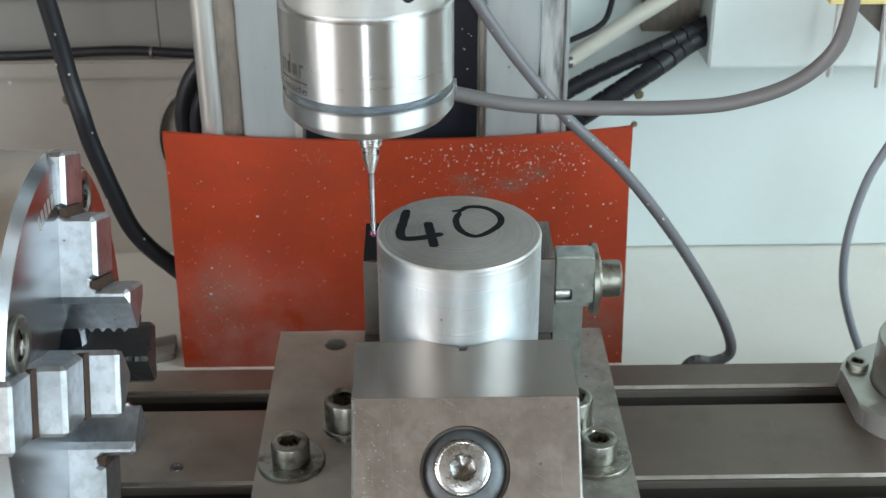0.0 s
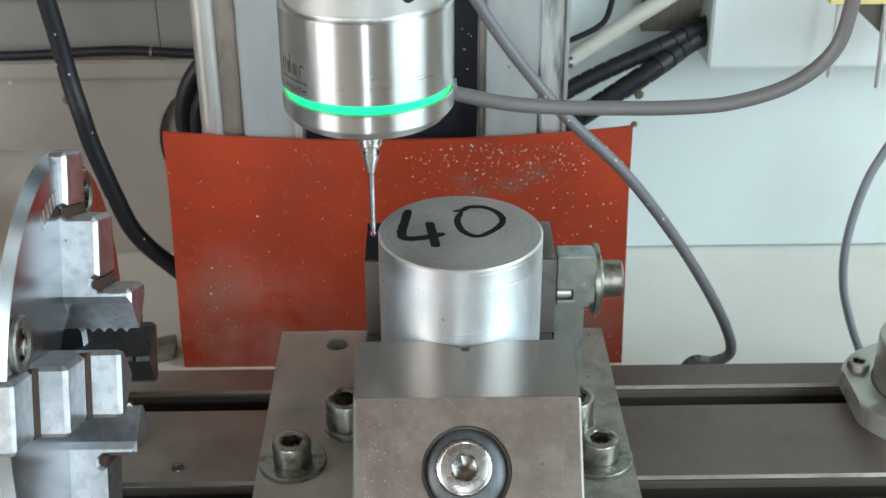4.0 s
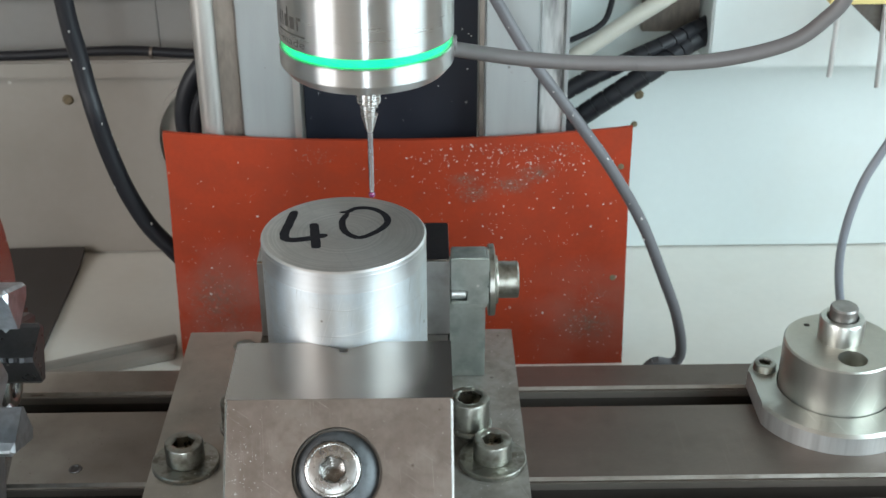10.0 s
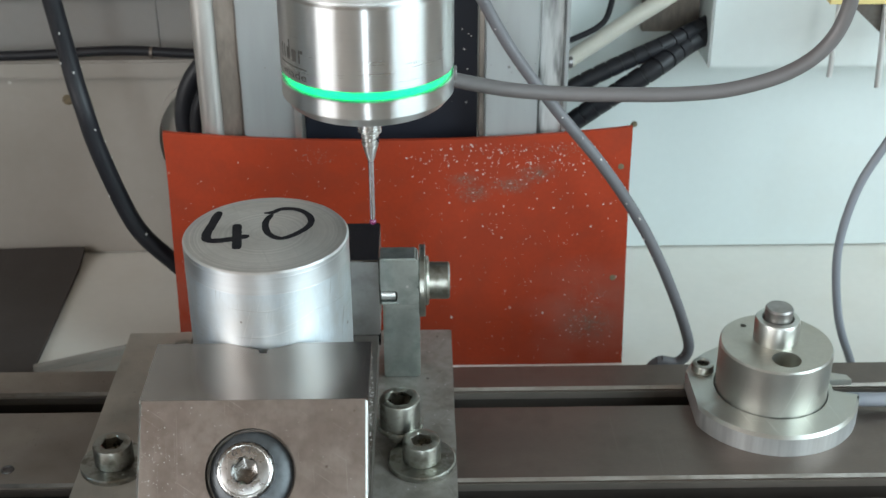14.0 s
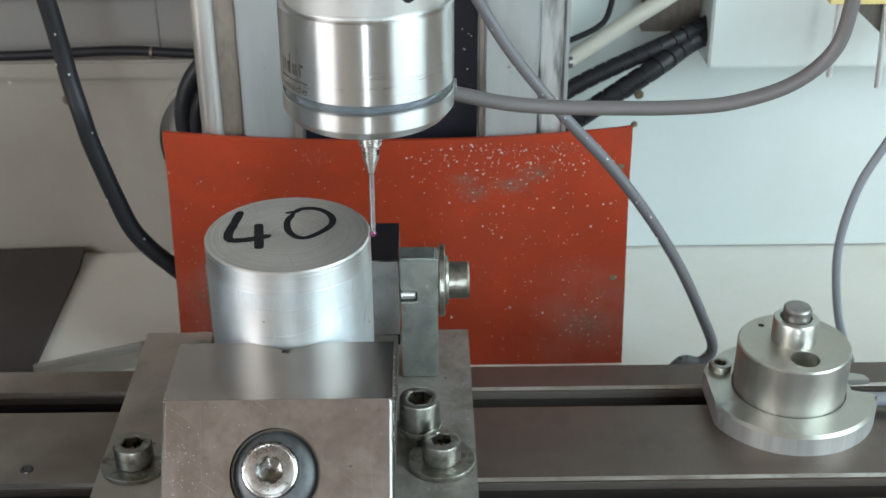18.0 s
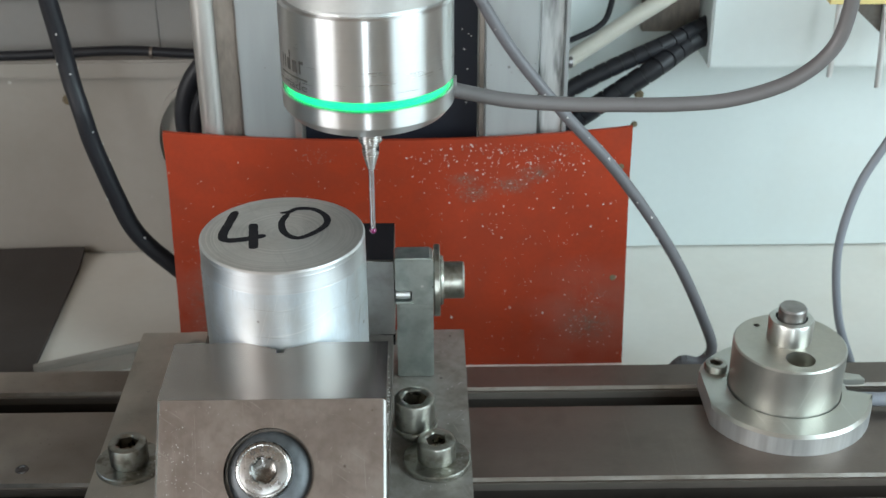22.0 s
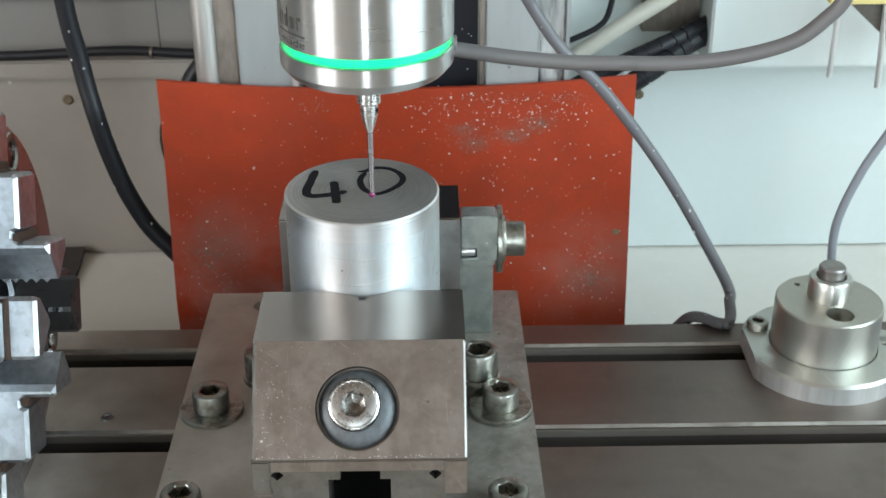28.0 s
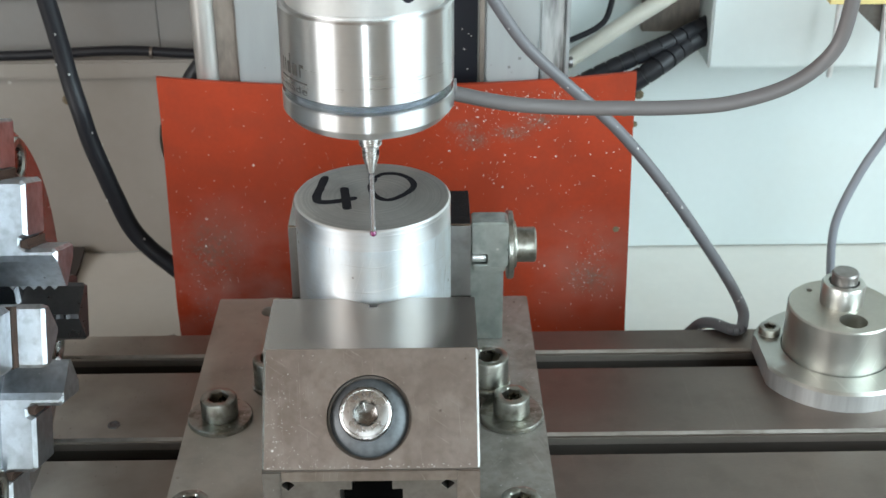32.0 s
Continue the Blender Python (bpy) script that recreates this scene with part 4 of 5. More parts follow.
    bm = lathe(bm_new(), head, (0, 0, 0), "z", 48, {7}, 0.25)
    pose_s = frame_m.copy()
    pose_s.translation = c + Vector((-0.6, 0, 0)) + d * -0.6
    bm.transform(pose_s)
    s = part("clamp_screw", bm, CLAMP, v, "bright socket head clamping screw")
    bm = lathe(bm_new(), [(2.5, 4.15), (2.5, 1.2), (1.2, 0.7), (0, 0.6)], (0, 0, 0), "z", 48, {0, 1}, 0.25)
    bm.transform(pose_s)
    part("hex_socket", bm, CLAMP_SOCKET, s, "hexagon socket in darker steel")
    bm = lathe(bm_new(), [(5.2, 4.60), (5.4, 4.66), (5.5, 4.5)], (0, 0, 0), "z", 48)
    bm.transform(pose_s)
    part("rim", bm, CLAMP, s)
    # strength grade stamped into the head, upside down
    word = word_mesh("12.9", 1.75)
    wide = max(q.co.x for q in word.verts)
    for q in word.verts:
        ang, r = radians(68 + 62 * (q.co.x / wide)), 5.05 - q.co.y
        q.co = Vector((r * math.cos(ang), -r * math.sin(ang), 4.625))
    word.transform(pose_s)
    part("stamped_grade", word, DARK_STEEL, s, "stamped strength grade")
    random.seed(21)
    bm = bm_new()
    for k in range(34):
        flake(bm, x0 + 2.6 + abs(random.gauss(0, 1.6)), random.gauss(19, 5.5) if k % 3 else random.uniform(2, 27), 0.02, random.uniform(0.07, 0.2))
    for _ in range(60):
        flake(bm, random.uniform(x0 + 1, x1 - 1), 27.6 - abs(random.gauss(0, 0.35)), 0.02, random.uniform(0.08, 0.22))
    for _ in range(130):
        u = abs(random.gauss(0, 7)) + 0.5 if random.random() < 0.6 else random.uniform(1, 49)
        q = random.uniform(1, 27)
        if (u + x0 - 20.7) ** 2 + (q - 16.1) ** 2 < 120:
            continue
        flake(bm, x0 + u, q, 0.02, random.uniform(0.05, 0.16))
    bm.transform(frame_m)
    tagged(part("chip_specks", bm, CHIP, v, "tiny bright chips on the jaw front"), kind="stuff")
    bm = bm_new()
    for _ in range(60):
        flake(bm, x1 + 0.05, random.uniform(-40, -18), random.uniform(38, 57), random.uniform(0.1, 0.3), (0, 1, 0))
    tagged(part("chip_specks", bm, CHIP, v, "chips sticking to the vise side"), kind="stuff")
    return v


def build_workpiece():
    cx, cy = 20.75, 0.45
    w = carried(thing("aluminium_bar", (cx, cy, 36.7), "round aluminium bar standing in the vise, marked 40", "workpiece"))
    bm = lathe(bm_new(), [(0, 36.7), (19.8, 36.7), (20, 36.9), (20, 37.3), (20, 72.6)], (cx, cy, 0), "z", 128)
    part("bar_side", bm, ALU_SIDE, w, "bright drawn aluminium side")
    bm = lathe(bm_new(), [(20, 72.6), (19.96, 72.65), (19.96, 75.4), (19.98, 75.42), (19.98, 76.9), (19.92, 76.96), (19.92, 77.92)], (cx, cy, 0), "z", 128)
    part("turned_band", bm, ALU_BAND, w, "finely stepped turned band below the rim", 8)
    bm = lathe(bm_new(), [(19.92, 77.92), (20.0, 77.96), (19.62, 78.36), (19.5, 78.4)], (cx, cy, 0), "z", 128)
    part("chamfer", bm, SATIN, w, "bright chamfered rim", 20)
    bm = lathe(bm_new(), [(19.5, 78.4), (19.4, 78.4), (16.0, 78.4), (15.8, 78.37), (10.5, 78.4), (0.6, 78.4), (0, 78.36)], (cx, cy, 0), "z", 128)
    part("faced_end", bm, ALU_TOP, w, "lathe-faced end with fine rings")
    # handwriting in marker
    four = [[(8.0, 12.4), (7.1, 5.0), (6.5, 0.2), (7.4, -3.0), (11.5, -2.9), (16.9, -0.8)], [(13.2, 5.4), (14.0, -1.3), (14.7, -7.7)]]
    zero = [[(19.2, 11.2), (21.4, 11.6), (23.2, 13.4), (27.1, 13.2), (30.4, 9.8), (31.2, 5.2), (28.7, 0.6), (24.7, -2.4), (21.3, 0.4), (20.1, 6.0), (21.3, 11.0)]]
    for name, strokes, wid in (("figure_four", four, 1.15), ("figure_zero", zero, 0.85)):
        bm = bm_new()
        for k, pts in enumerate(strokes):
            ribbon(bm, curve_through([(x, y, 78.43 + 0.004 * k) for x, y in pts], 48), wid)
        part(name, bm, INK, w, "black marker figure")
    bm = lathe(bm_new(), [(0, 78.44), (0.5, 78.44)], (21.4, -0.4, 0), "z", 16)
    part("marker_dot", bm, INK, w, "small black dot")
    return w


def ribbon(bm, path, half):
    """A flat pen stroke of slightly uneven width with round ends."""
    random.seed(4)
    left, right = [], []
    k = len(path)
    for i, p in enumerate(path):
        d = path[min(i + 1, k - 1)] - path[max(i - 1, 0)]
        d = d / (np.linalg.norm(d) + 1e-9)
        e = min(i, k - 1 - i) / 3.0
        h = half * min(1.0, math.sqrt(0.25 + e)) * (1 + random.uniform(-0.07, 0.07))
        left.append(bm.verts.new((p[0] - d[1] * h, p[1] + d[0] * h, p[2])))
        right.append(bm.verts.new((p[0] + d[1] * h, p[1] - d[0] * h, p[2])))
    for i in range(k - 1):
        bm.faces.new((left[i], left[i + 1], right[i + 1], right[i]))


def build_stop():
    """Work stop bolted beside the fixed jaw."""
    s = carried(thing("work_stop", (52, 31, 10), "zinc-plated steel work stop beside the vise", "work stop"))
    bm = prism(bm_new(), [(46.85, 10.05), (57.4, 10.05), (57.4, 47.0), (46.85, 47.0)], "y", 39.2, 46.0, 0.4)
    part("post", bm, GREEN_STEEL, s, "upright zinc-plated post")
    part("arm", box(bm_new(), 48.0, 57.2, 26.5, 40.0, 41.0, 46.8, 0.3), GREEN_STEEL, s)
    bm = prism(bm_new(), [(47.1, 45.7), (57.3, 45.7), (57.3, 59.3), (56.7, 59.9), (47.1, 59.9), (47.1, 50.0), (51.6, 50.0), (51.6, 46.6), (47.1, 46.6)], "y", 20.4, 27.4, 0.35)
    part("block", bm, GREEN_STEEL, s, "square block with a milled slot")
    # slot's shade and the window's reflection put into dark back and bright pin
    part("slot_back", box(bm_new(), 47.15, 51.55, 25.6, 26.6, 46.65, 49.95), SLOT_DARK, s, "slot back darkened as shade")
    bm = lathe(bm_new(), [(0, 47.15), (1.2, 47.15), (1.45, 47.4), (1.45, 51.0), (1.2, 51.3), (0, 51.3)], (0, 22.4, 48.15), "x", 28)
    part("pin", bm, SATIN, s, "pin in brighter metal for the window's reflection")
    at = (57.4, 30, 48)
    bm = lathe(bm_new(), [(2.5, 0), (9.6, 0), (9.9, 0.3), (9.9, 1.5), (9.6, 1.8), (2.5, 1.8)], at, "x", 48)
    part("washer", bm, BOLT, s, "broad steel washer")
    bm = lathe(bm_new(), [(2.5, 1.8), (6.8, 1.8), (6.9, 2.1), (6.5, 2.7), (5.1, 2.8), (5.1, 7.9), (4.7, 8.4), (2.6, 8.4), (2.6, 5)], at, "x", 40, {7, 8})
    part("bolt", bm, BOLT, s, "socket head bolt pointing sideways")


def build_setter():
    cx, cy = 160.6, 37.3
    s = carried(thing("tool_setter", (cx, cy, 0), "round aluminium tool setter clamped on the table", "tool setter"))
    # flange with a straight flank and an ear for the screw
    pts = []
    for i in range(64):
        a = 2 * math.pi * i / 64
        x, y = 25.2 * math.cos(a), 25.2 * math.sin(a)
        if -4.4 < y < 17 and x > 0:
            x = 18.0
        pts.append((cx + max(x, -23.2), cy + y))
    bm = holed(bm_new(), pts, [(cx, cy, 16.6)], "z", 0.02, 6.6, 64)
    rim = [e for e in bm.edges if all(v.co.z > 6.5 and math.hypot(v.co.x - cx, v.co.y - cy) > 20 for v in e.verts) and len(e.link_faces) == 2 and e.calc_face_angle(0) > 0.5]
    bmesh.ops.bevel(bm, geom=rim, offset=0.9, segments=1, affect="EDGES")
    flange = part("flange", bm, ALU_SET, s, "aluminium clamping flange with a sawn rim")
    flange.data.materials.append(SET_RIM)
    for f in flange.data.polygons:
        if abs(f.normal.z) < 0.3 and math.hypot(f.center.x / MM, f.center.y / MM) > 17.5:
            f.material_index = 1
    bm = lathe(bm_new(), [(0, 0.03), (16.2, 0.03), (16.2, 21.35), (15.75, 21.8)], (cx, cy, 0), "z", 96)
    part("body", bm, ALU_SET, s, "turned aluminium body")
    ring = [(cx + 15.75 * math.cos(2 * math.pi * i / 96), cy + 15.75 * math.sin(2 * math.pi * i / 96)) for i in range(96)]
    bm = holed(bm_new(), ring, [(161.3, 28.3, 4.1), (cx - 7.5, cy + 9.5, 0.9)], "z", 16.0, 21.8, 40)
    part("cap", bm, ALU_CAP, s, "faced cap with a bored hole")
    part("bore", lathe(bm_new(), [(0, 16.4), (4.0, 16.4)], (161.3, 28.3, 0), "z", 32), GREEN_STEEL, s, "bottom of the bore")
    bm = lathe(bm_new(), [(6.4, 21.7), (6.5, 28.2), (6.1, 28.8), (4.6, 29.0), (4.3, 28.5), (4.3, 27)], (160.8, 39.6, 0), "z", 64)
    part("collar", bm, ALU_SET, s, "bright collar")
    bm = lathe(bm_new(), [(4.0, 24), (4.0, 32.0), (3.6, 32.5), (0, 32.55)], (160.8, 39.6, 0), "z", 64)
    part("plunger", bm, FIXED_JAW, s, "polished contact plunger")
    bm = prism(bm_new(), [(178, 39.4), (185.4, 39.4), (184.5, 42), (178, 44)], "z", 5.2, 7.2, 0.2)
    part("clip", bm, ALU_SET, s, "small bright clip")
    bm = tube(bm_new(), [(174, 34.6, 3.6), (195, 34.4, 3.4), (230, 33.5, 3.2), (262, 30, 3.2)], 2.1)
    part("lead", bm, BLUE_PVC, s, "pale grey cable lead")
    # fixing screw on the ear
    bm = prism(bm_new(), [(137.6, 38), (142, 52.6), (149, 55), (152, 50), (140, 38)], "z", 0.02, 4.6, 0.4)
    part("ear", bm, ALU_SET, s, "flange ear")
    carried(cap_screw((142.3, 46.8, 4.6), 3.4, 4.4, 0, 0, 1.6, label="small socket screw in the setter's flange", spin=0.4, lift=0.02))


def loft(bm, rings):
    """Joins closed rings of equal count, with end caps."""
    rows = [[bm.verts.new(p) for p in ring] for ring in rings]
    for p, q in zip(rows, rows[1:]):
        for i in range(len(p)):
            k = (i + 1) % len(p)
            bm.faces.new((p[i], p[k], q[k], q[i]))
    bm.faces.new(rows[0])
    bm.faces.new(rows[-1])
    bmesh.ops.recalc_face_normals(bm, faces=bm.faces)
    return bm


def build_chuck():
    """Self-centring four-jaw chuck on its side, its face looking along the table."""
    cy, cz, xf, tilt = CHUCK_AT
    c = carried(thing("four_jaw_chuck", (xf - 20, cy, 0), "bright steel four-jaw lathe chuck lying on its side", "chuck"))
    R = 51.4

    def put(name, bm, m, parent, ang=0.0, label=""):
        bm.transform(Matrix.Translation((xf, cy, cz)) @ Matrix.Rotation(radians(ang), 4, "X"))
        return part(name, bm, m, parent, label, 18)

    bm = lathe(bm_new(), [(0, -62), (R - 1, -62), (R, -61), (R, -2.2)], (0, 0, 0), "x", 128)
    put("rim", bm, CHUCK_RIM, c, label="brownish turned rim")
    bm = lathe(bm_new(), [(R, -2.2), (R - 2.2, 0), (13, 0), (12, -1), (12, -30), (0, -30)], (0, 0, 0), "x", 128)
    put("face", bm, CHUCK, c, label="polished chuck face reflecting the red sheet")
    part("cradle", box(bm_new(), xf - 60, xf - 14, cy - 30, cy + 30, 0.02, cz - 30, 1), CHUCK_RIM, c)
    w, tip, side, out = 7.6, 9.4, 17.0, 2.0     # out: how far the jaws are wound outwards
    for ang in (0, 90, 180, 270):
        # stepped outline: height over the face against radius, undercut in the corners
        outer = [(-3, 49.0), (1.2, 49.0), (1.9, 48.3), (1.9, 37.0), (0.5, 36.4), (0.2, 35.2), (1.4, 34.3), (7.4, 34.3), (8.4, 33.3), (8.4, 20.6), (7.0, 19.8), (6.9, 18.6), (8.0, 17.6),
                 (14.6, 17.6), (15.5, 16.8)]
        inner = [(15.5, 0), (-3, 0)]
        rings = []
        for s, base in ((-w, side), (-0.6, tip), (0.6, tip), (w, side)):
            rings.append([(x, s, r + out) for x, r in outer] + [(x, s, base + (e if base == tip else 0)) for x, e in inner])
        bm = loft(bm_new(), rings)
        soften(bm, 0.95, [f for f in bm.faces if abs(f.normal.y) > 0.95], 1)
        m = JAW_DARK if ang == 270 else JAW_HARD
        j = put("jaw", bm, m, c, tilt + ang, "stepped jaw with a toothed tip, darkened as in shade" if ang == 270 else "stepped hardened jaw with a toothed tip")
        for k in range(5):
            bm = prism(bm_new(), [(1.2 + 2.6 * k, tip + 0.05), (3.0 + 2.6 * k, tip + 0.05), (2.1 + 2.6 * k, tip - 0.9)], "y", -0.55, 0.55)
            put("tooth", bm, m, j, tilt + ang)
        # dark strips paint the undercuts' shade and the red they reflect
        for x, r in ((0.0, 34.3 + out), (6.5, 17.6 + out)):
            bm = prism(bm_new(), [(x + 0.3, r + 1.9), (x + 1.9, r + 2.3), (x + 1.9, r + 0.7), (x + 2.5, r + 0.02), (x + 2.5, r - 0.25), (x + 0.1, r + 0.2)], "y", -w + 0.3, w - 0.3)
            put("undercut", bm, UNDERCUT, j, tilt + ang, "dark brown strip for shade and red reflection in the undercut")
    for ang in (72, 162, 252, 342):
        bm = lathe(bm_new(), [(6.2, -0.3), (6.2, 0.7), (5.7, 1.1), (4.3, 1.1), (3.5, 0.6)], (0, 0, 0), "x", 40)
        bm.transform(Matrix.Translation((0, 0, 42.2)))
        sc = put("screw", bm, BOLT, c, tilt + ang, "socket screw in the chuck face")
        bm = lathe(bm_new(), [(3.5, 0.6), (3.3, 0.08), (0, 0.05)], (0, 0, 0), "x", 40, {0, 1})
        bm.transform(Matrix.Translation((0, 0, 42.2)))
        put("hex_socket", bm, CLAMP_SOCKET, sc, tilt + ang, "dark hexagon socket")
    for k in range(7):
        a = radians(9 + k * 3.6)
        bm = box(bm_new(), 0.01, 0.05, -0.8, 0.8, 40.2, 43.6)
        bm.transform(Matrix.Rotation(a, 4, "X"))
        put("engraved_mark", bm, SATIN, c, tilt, "engraved maker's mark as a plain bar")


def build_sheet():
    """Red rubber splash sheet in front of the column."""
    s = thing("rubber_sheet", (3.8, 112, -40), "brick-red rubber splash sheet strewn with aluminium chips", "splash sheet")
    nx, nz, th = 48, 28, 1.6

    def at(u, v):
        flare = max(0.0, 0.83 - v)
        if u < 0.5 and v < 0.3:
            flare = 0.53 - 0.7 * (0.3 - v)
        x = -73.4 + u * 154.6 + (u - 0.5) * 5.6 * flare
        w = abs(u - 0.5) * 2
        top = 54.3 + 3.0 * w ** 2.2 - 0.4 * (1 - u)
        z = -62 + v * (top + 62)
        y = 112 + 2.2 * w ** 2 * v + 0.5 * math.sin(u * 5) * (1 - v)
        return x, y, z

    bm = bm_new()
    rows = []
    for dy in (0, th):
        rows.append([[bm.verts.new((at(i / nx, j / nz)[0], at(i / nx, j / nz)[1] + dy, at(i / nx, j / nz)[2])) for i in range(nx + 1)] for j in range(nz + 1)])
    for g in rows:
        for j in range(nz):
            for i in range(nx):
                bm.faces.new((g[j][i], g[j][i + 1], g[j + 1][i + 1], g[j + 1][i]))
    f, b = rows
    for j in range(nz):
        for i in (0, nx):
            bm.faces.new((f[j][i], f[j + 1][i], b[j + 1][i], b[j][i]))
    for i in range(nx):
        for j in (0, nz):
            bm.faces.new((f[j][i], f[j][i + 1], b[j][i + 1], b[j][i]))
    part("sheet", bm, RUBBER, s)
    random.seed(17)
    bright, dull = bm_new(), bm_new()

    def drop(bm, x, z, r):
        u, v = (x + 72.9) / 153.4, (z + 62) / 116.5
        if 0.01 < u < 0.99 and 0.02 < v < 0.985:
            flake(bm, x, at(u, v)[1] - 0.05, z, r, (0, 1, 0))

    for _ in range(210):
        drop(bright, random.uniform(8, 66) if random.random() < 0.6 else random.gauss(40, 13), min(53.2, random.gauss(47.5, 4.5)), random.uniform(0.10, 0.42))
    for _ in range(50):
        drop(bright, random.uniform(8, 78), random.gauss(30, 14), random.uniform(0.12, 0.45))
    for _ in range(620):
        drop(bright, random.uniform(-72, 79), random.uniform(-48, 53), random.uniform(0.06, 0.22))
    for _ in range(22):
        drop(bright, random.uniform(-70, 74), random.uniform(-34, 53), random.uniform(0.35, 0.55))
    for _ in range(60):
        drop(bright, random.gauss(68, 7), random.gauss(-14, 9), random.uniform(0.08, 0.32))
    for _ in range(60):
        drop(bright, random.gauss(-58, 8), random.gauss(-8, 14), random.uniform(0.06, 0.26))
    for cx, cz, sx, sz, n in ((25, 39.7, 2.6, 1.2, 70), (28.5, 34.5, 3.2, 1.6, 90), (41, 37.4, 3.6, 1.5, 110), (50, 41.5, 3.4, 1.5, 90), (58, 51, 5, 1.6, 70), (34, 50, 12, 2.5, 70),
                              (69.7, -17, 4.5, 3, 200), (72, -6, 3, 4, 70), (-61, -6, 7, 8, 240), (-64, -29, 4, 4, 60), (-24, 48, 5, 1.6, 50), (20, 0, 30, 25, 120)):
        for _ in range(n):
            drop(dull, random.gauss(cx, sx), random.gauss(cz, sz), random.uniform(0.08, 0.30))
    tagged(part("bright_chip", bright, CHIP, s, "bright aluminium chips"), kind="stuff")
    tagged(part("grey_swarf", dull, DUST, s, "patches of grey swarf dust"), kind="stuff")
    for x, z in ((78.0, 43.2), (77.6, 1.1)):
        u, v = (x + 72.9) / 153.4, (z + 62) / 116.5
        part("grommet", lathe(bm_new(), [(0, -0.1), (0.7, -0.2), (1.1, -0.1), (1.1, 0.2)], (x, at(u, v)[1], z), "y", 16), RUST, s, "small hole near the edge")
    return s


def build_probe():
    """Touch probe with its light ring, stylus and ruby ball; the axis is x = y = 0."""
    p = thing("touch_probe", (0, 0, 78), "polished stainless touch probe with a green light ring", "touch probe")
    part("shank", lathe(bm_new(), [(17.9, 136.0), (17.9, 137.9), (18.5, 138.2), (18.5, 165), (0, 165)], (0, 0, 0), "z", 96), SATIN, p, "satin aluminium holder above the body")
    # black disc on the surface paints the dark inside of the screw hole
    for a in (-58,):
        ca, sa = math.cos(radians(a)), math.sin(radians(a))
        bm = lathe(bm_new(), [(0, 0.4), (1.5, 0.4), (1.9, 0.15), (1.9, -0.5)], (0, 0, 0), "x", 24)
        bm.transform(Matrix.Translation((18.2 * ca, 18.2 * sa, 142.0)) @ Matrix.Rotation(radians(a), 4, "Z"))
        part("set_screw", bm, BLACK_PLATE, p, "black disc for the dark of a set screw hole")
    part("body", lathe(bm_new(), [(16.2, 137.3), (19.0, 137.3), (19.5, 136.8), (19.5, 118.85), (19.2, 118.7), (17.2, 118.65)], (0, 0, 0), "z", 128), STAINLESS, p, "polished turned body")
    part("nose", lathe(bm_new(), [(17.2, 116.55), (19.2, 116.55), (19.5, 116.3), (19.5, 112.6), (19.3, 112.3), (17.8, 110.5), (17.4, 110.2), (2.2, 110.2), (0, 110.2)], (0, 0, 0), "z", 128), STAINLESS, p, "bevelled stainless nose", 14)
    part("ring_seat", lathe(bm_new(), [(17.15, 113.0), (17.15, 125.0)], (0, 0, 0), "z", 96), RING_BACK, p)
    part("light_window", lathe(bm_new(), [(19.0, 116.6), (19.35, 116.65), (19.35, 118.6), (19.0, 118.65), (19.0, 116.6)], (0, 0, 0), "z", 128), DIFFUSER, p, "frosted ring window")
    ring = part("light_ring", lathe(bm_new(), [(17.9, 116.75), (18.6, 116.75), (18.6, 118.4), (17.9, 118.4), (17.9, 116.75)], (0, 0, 0), "z", 128), GREEN_GLOW, p, "green glowing ring behind the window")
    part("stylus_hub", lathe(bm_new(), [(0, 110.4), (2.75, 110.4), (2.75, 101.9), (2.6, 101.7), (2.05, 101.6), (1.98, 98.8), (1.4, 96.7), (0.9, 95.0), (0.74, 94.5)], (0, 0, 0), "z", 32), STAINLESS, p, "tapered stylus hub")
    part("stylus", lathe(bm_new(), [(0.68, 94.8), (0.66, 94.2), (0.64, 80.2), (0.5, 78.9)], (0, 0, 0), "z", 24), CARBIDE, p, "thin stylus")
    # black disc paints the dark of the cross hole
    part("cross_hole", lathe(bm_new(), [(0, 0.12), (0.6, 0.1), (0.62, -0.2)], (1.95, -0.7, 99.9), "x", 16), BLACK_PLATE, p)
    bm = bm_new()
    bmesh.ops.create_uvsphere(bm, u_segments=24, v_segments=16, radius=0.85, matrix=Matrix.Translation((0, 0, 78.3)))
    part("ruby_ball", bm, RUBY, p, "small ruby ball")
    # cable gland on the right
    part("gland", lathe(bm_new(), [(0, -1.5), (1.95, -1.5), (1.95, 0.6), (1.8, 0.9), (1.5, 0.9)], (19.3, 4, 114.2), "x", 24), GREY_PVC, p)
    # marking: plain bars bent round the body
    marks = bm_new()

    def bar(a0, a1, z0, z1):
        k = max(2, int(abs(a1 - a0) / 2))
        lo, hi = [], []
        for i in range(k + 1):
            a = radians(-90 + a0 + (a1 - a0) * i / k)
            for row, z in ((lo, z0), (hi, z1)):
                row.append(marks.verts.new((19.53 * math.cos(a), 19.53 * math.sin(a), z)))
        for i in range(k):
            marks.faces.new((lo[i], lo[i + 1], hi[i + 1], hi[i]))

    bar(-70, -39.5, 122.0, 122.35)
    for a0, a1, z0, z1 in ((-68, -66.6, 123.3, 126.3), (-64, -62.6, 123.3, 126.3), (-60.5, -56.2, 123.3, 126.0), (-57.6, -56.2, 126.0, 127.9), (-54, -49, 123.3, 126.0),
                           (-46.5, -45.2, 123.3, 126.3), (-45.0, -42.5, 125.6, 126.3)):
        bar(a0, a1, z0, z1)
    part("marking", marks, ENGRAVE, p, "dark laser marking as plain bars")
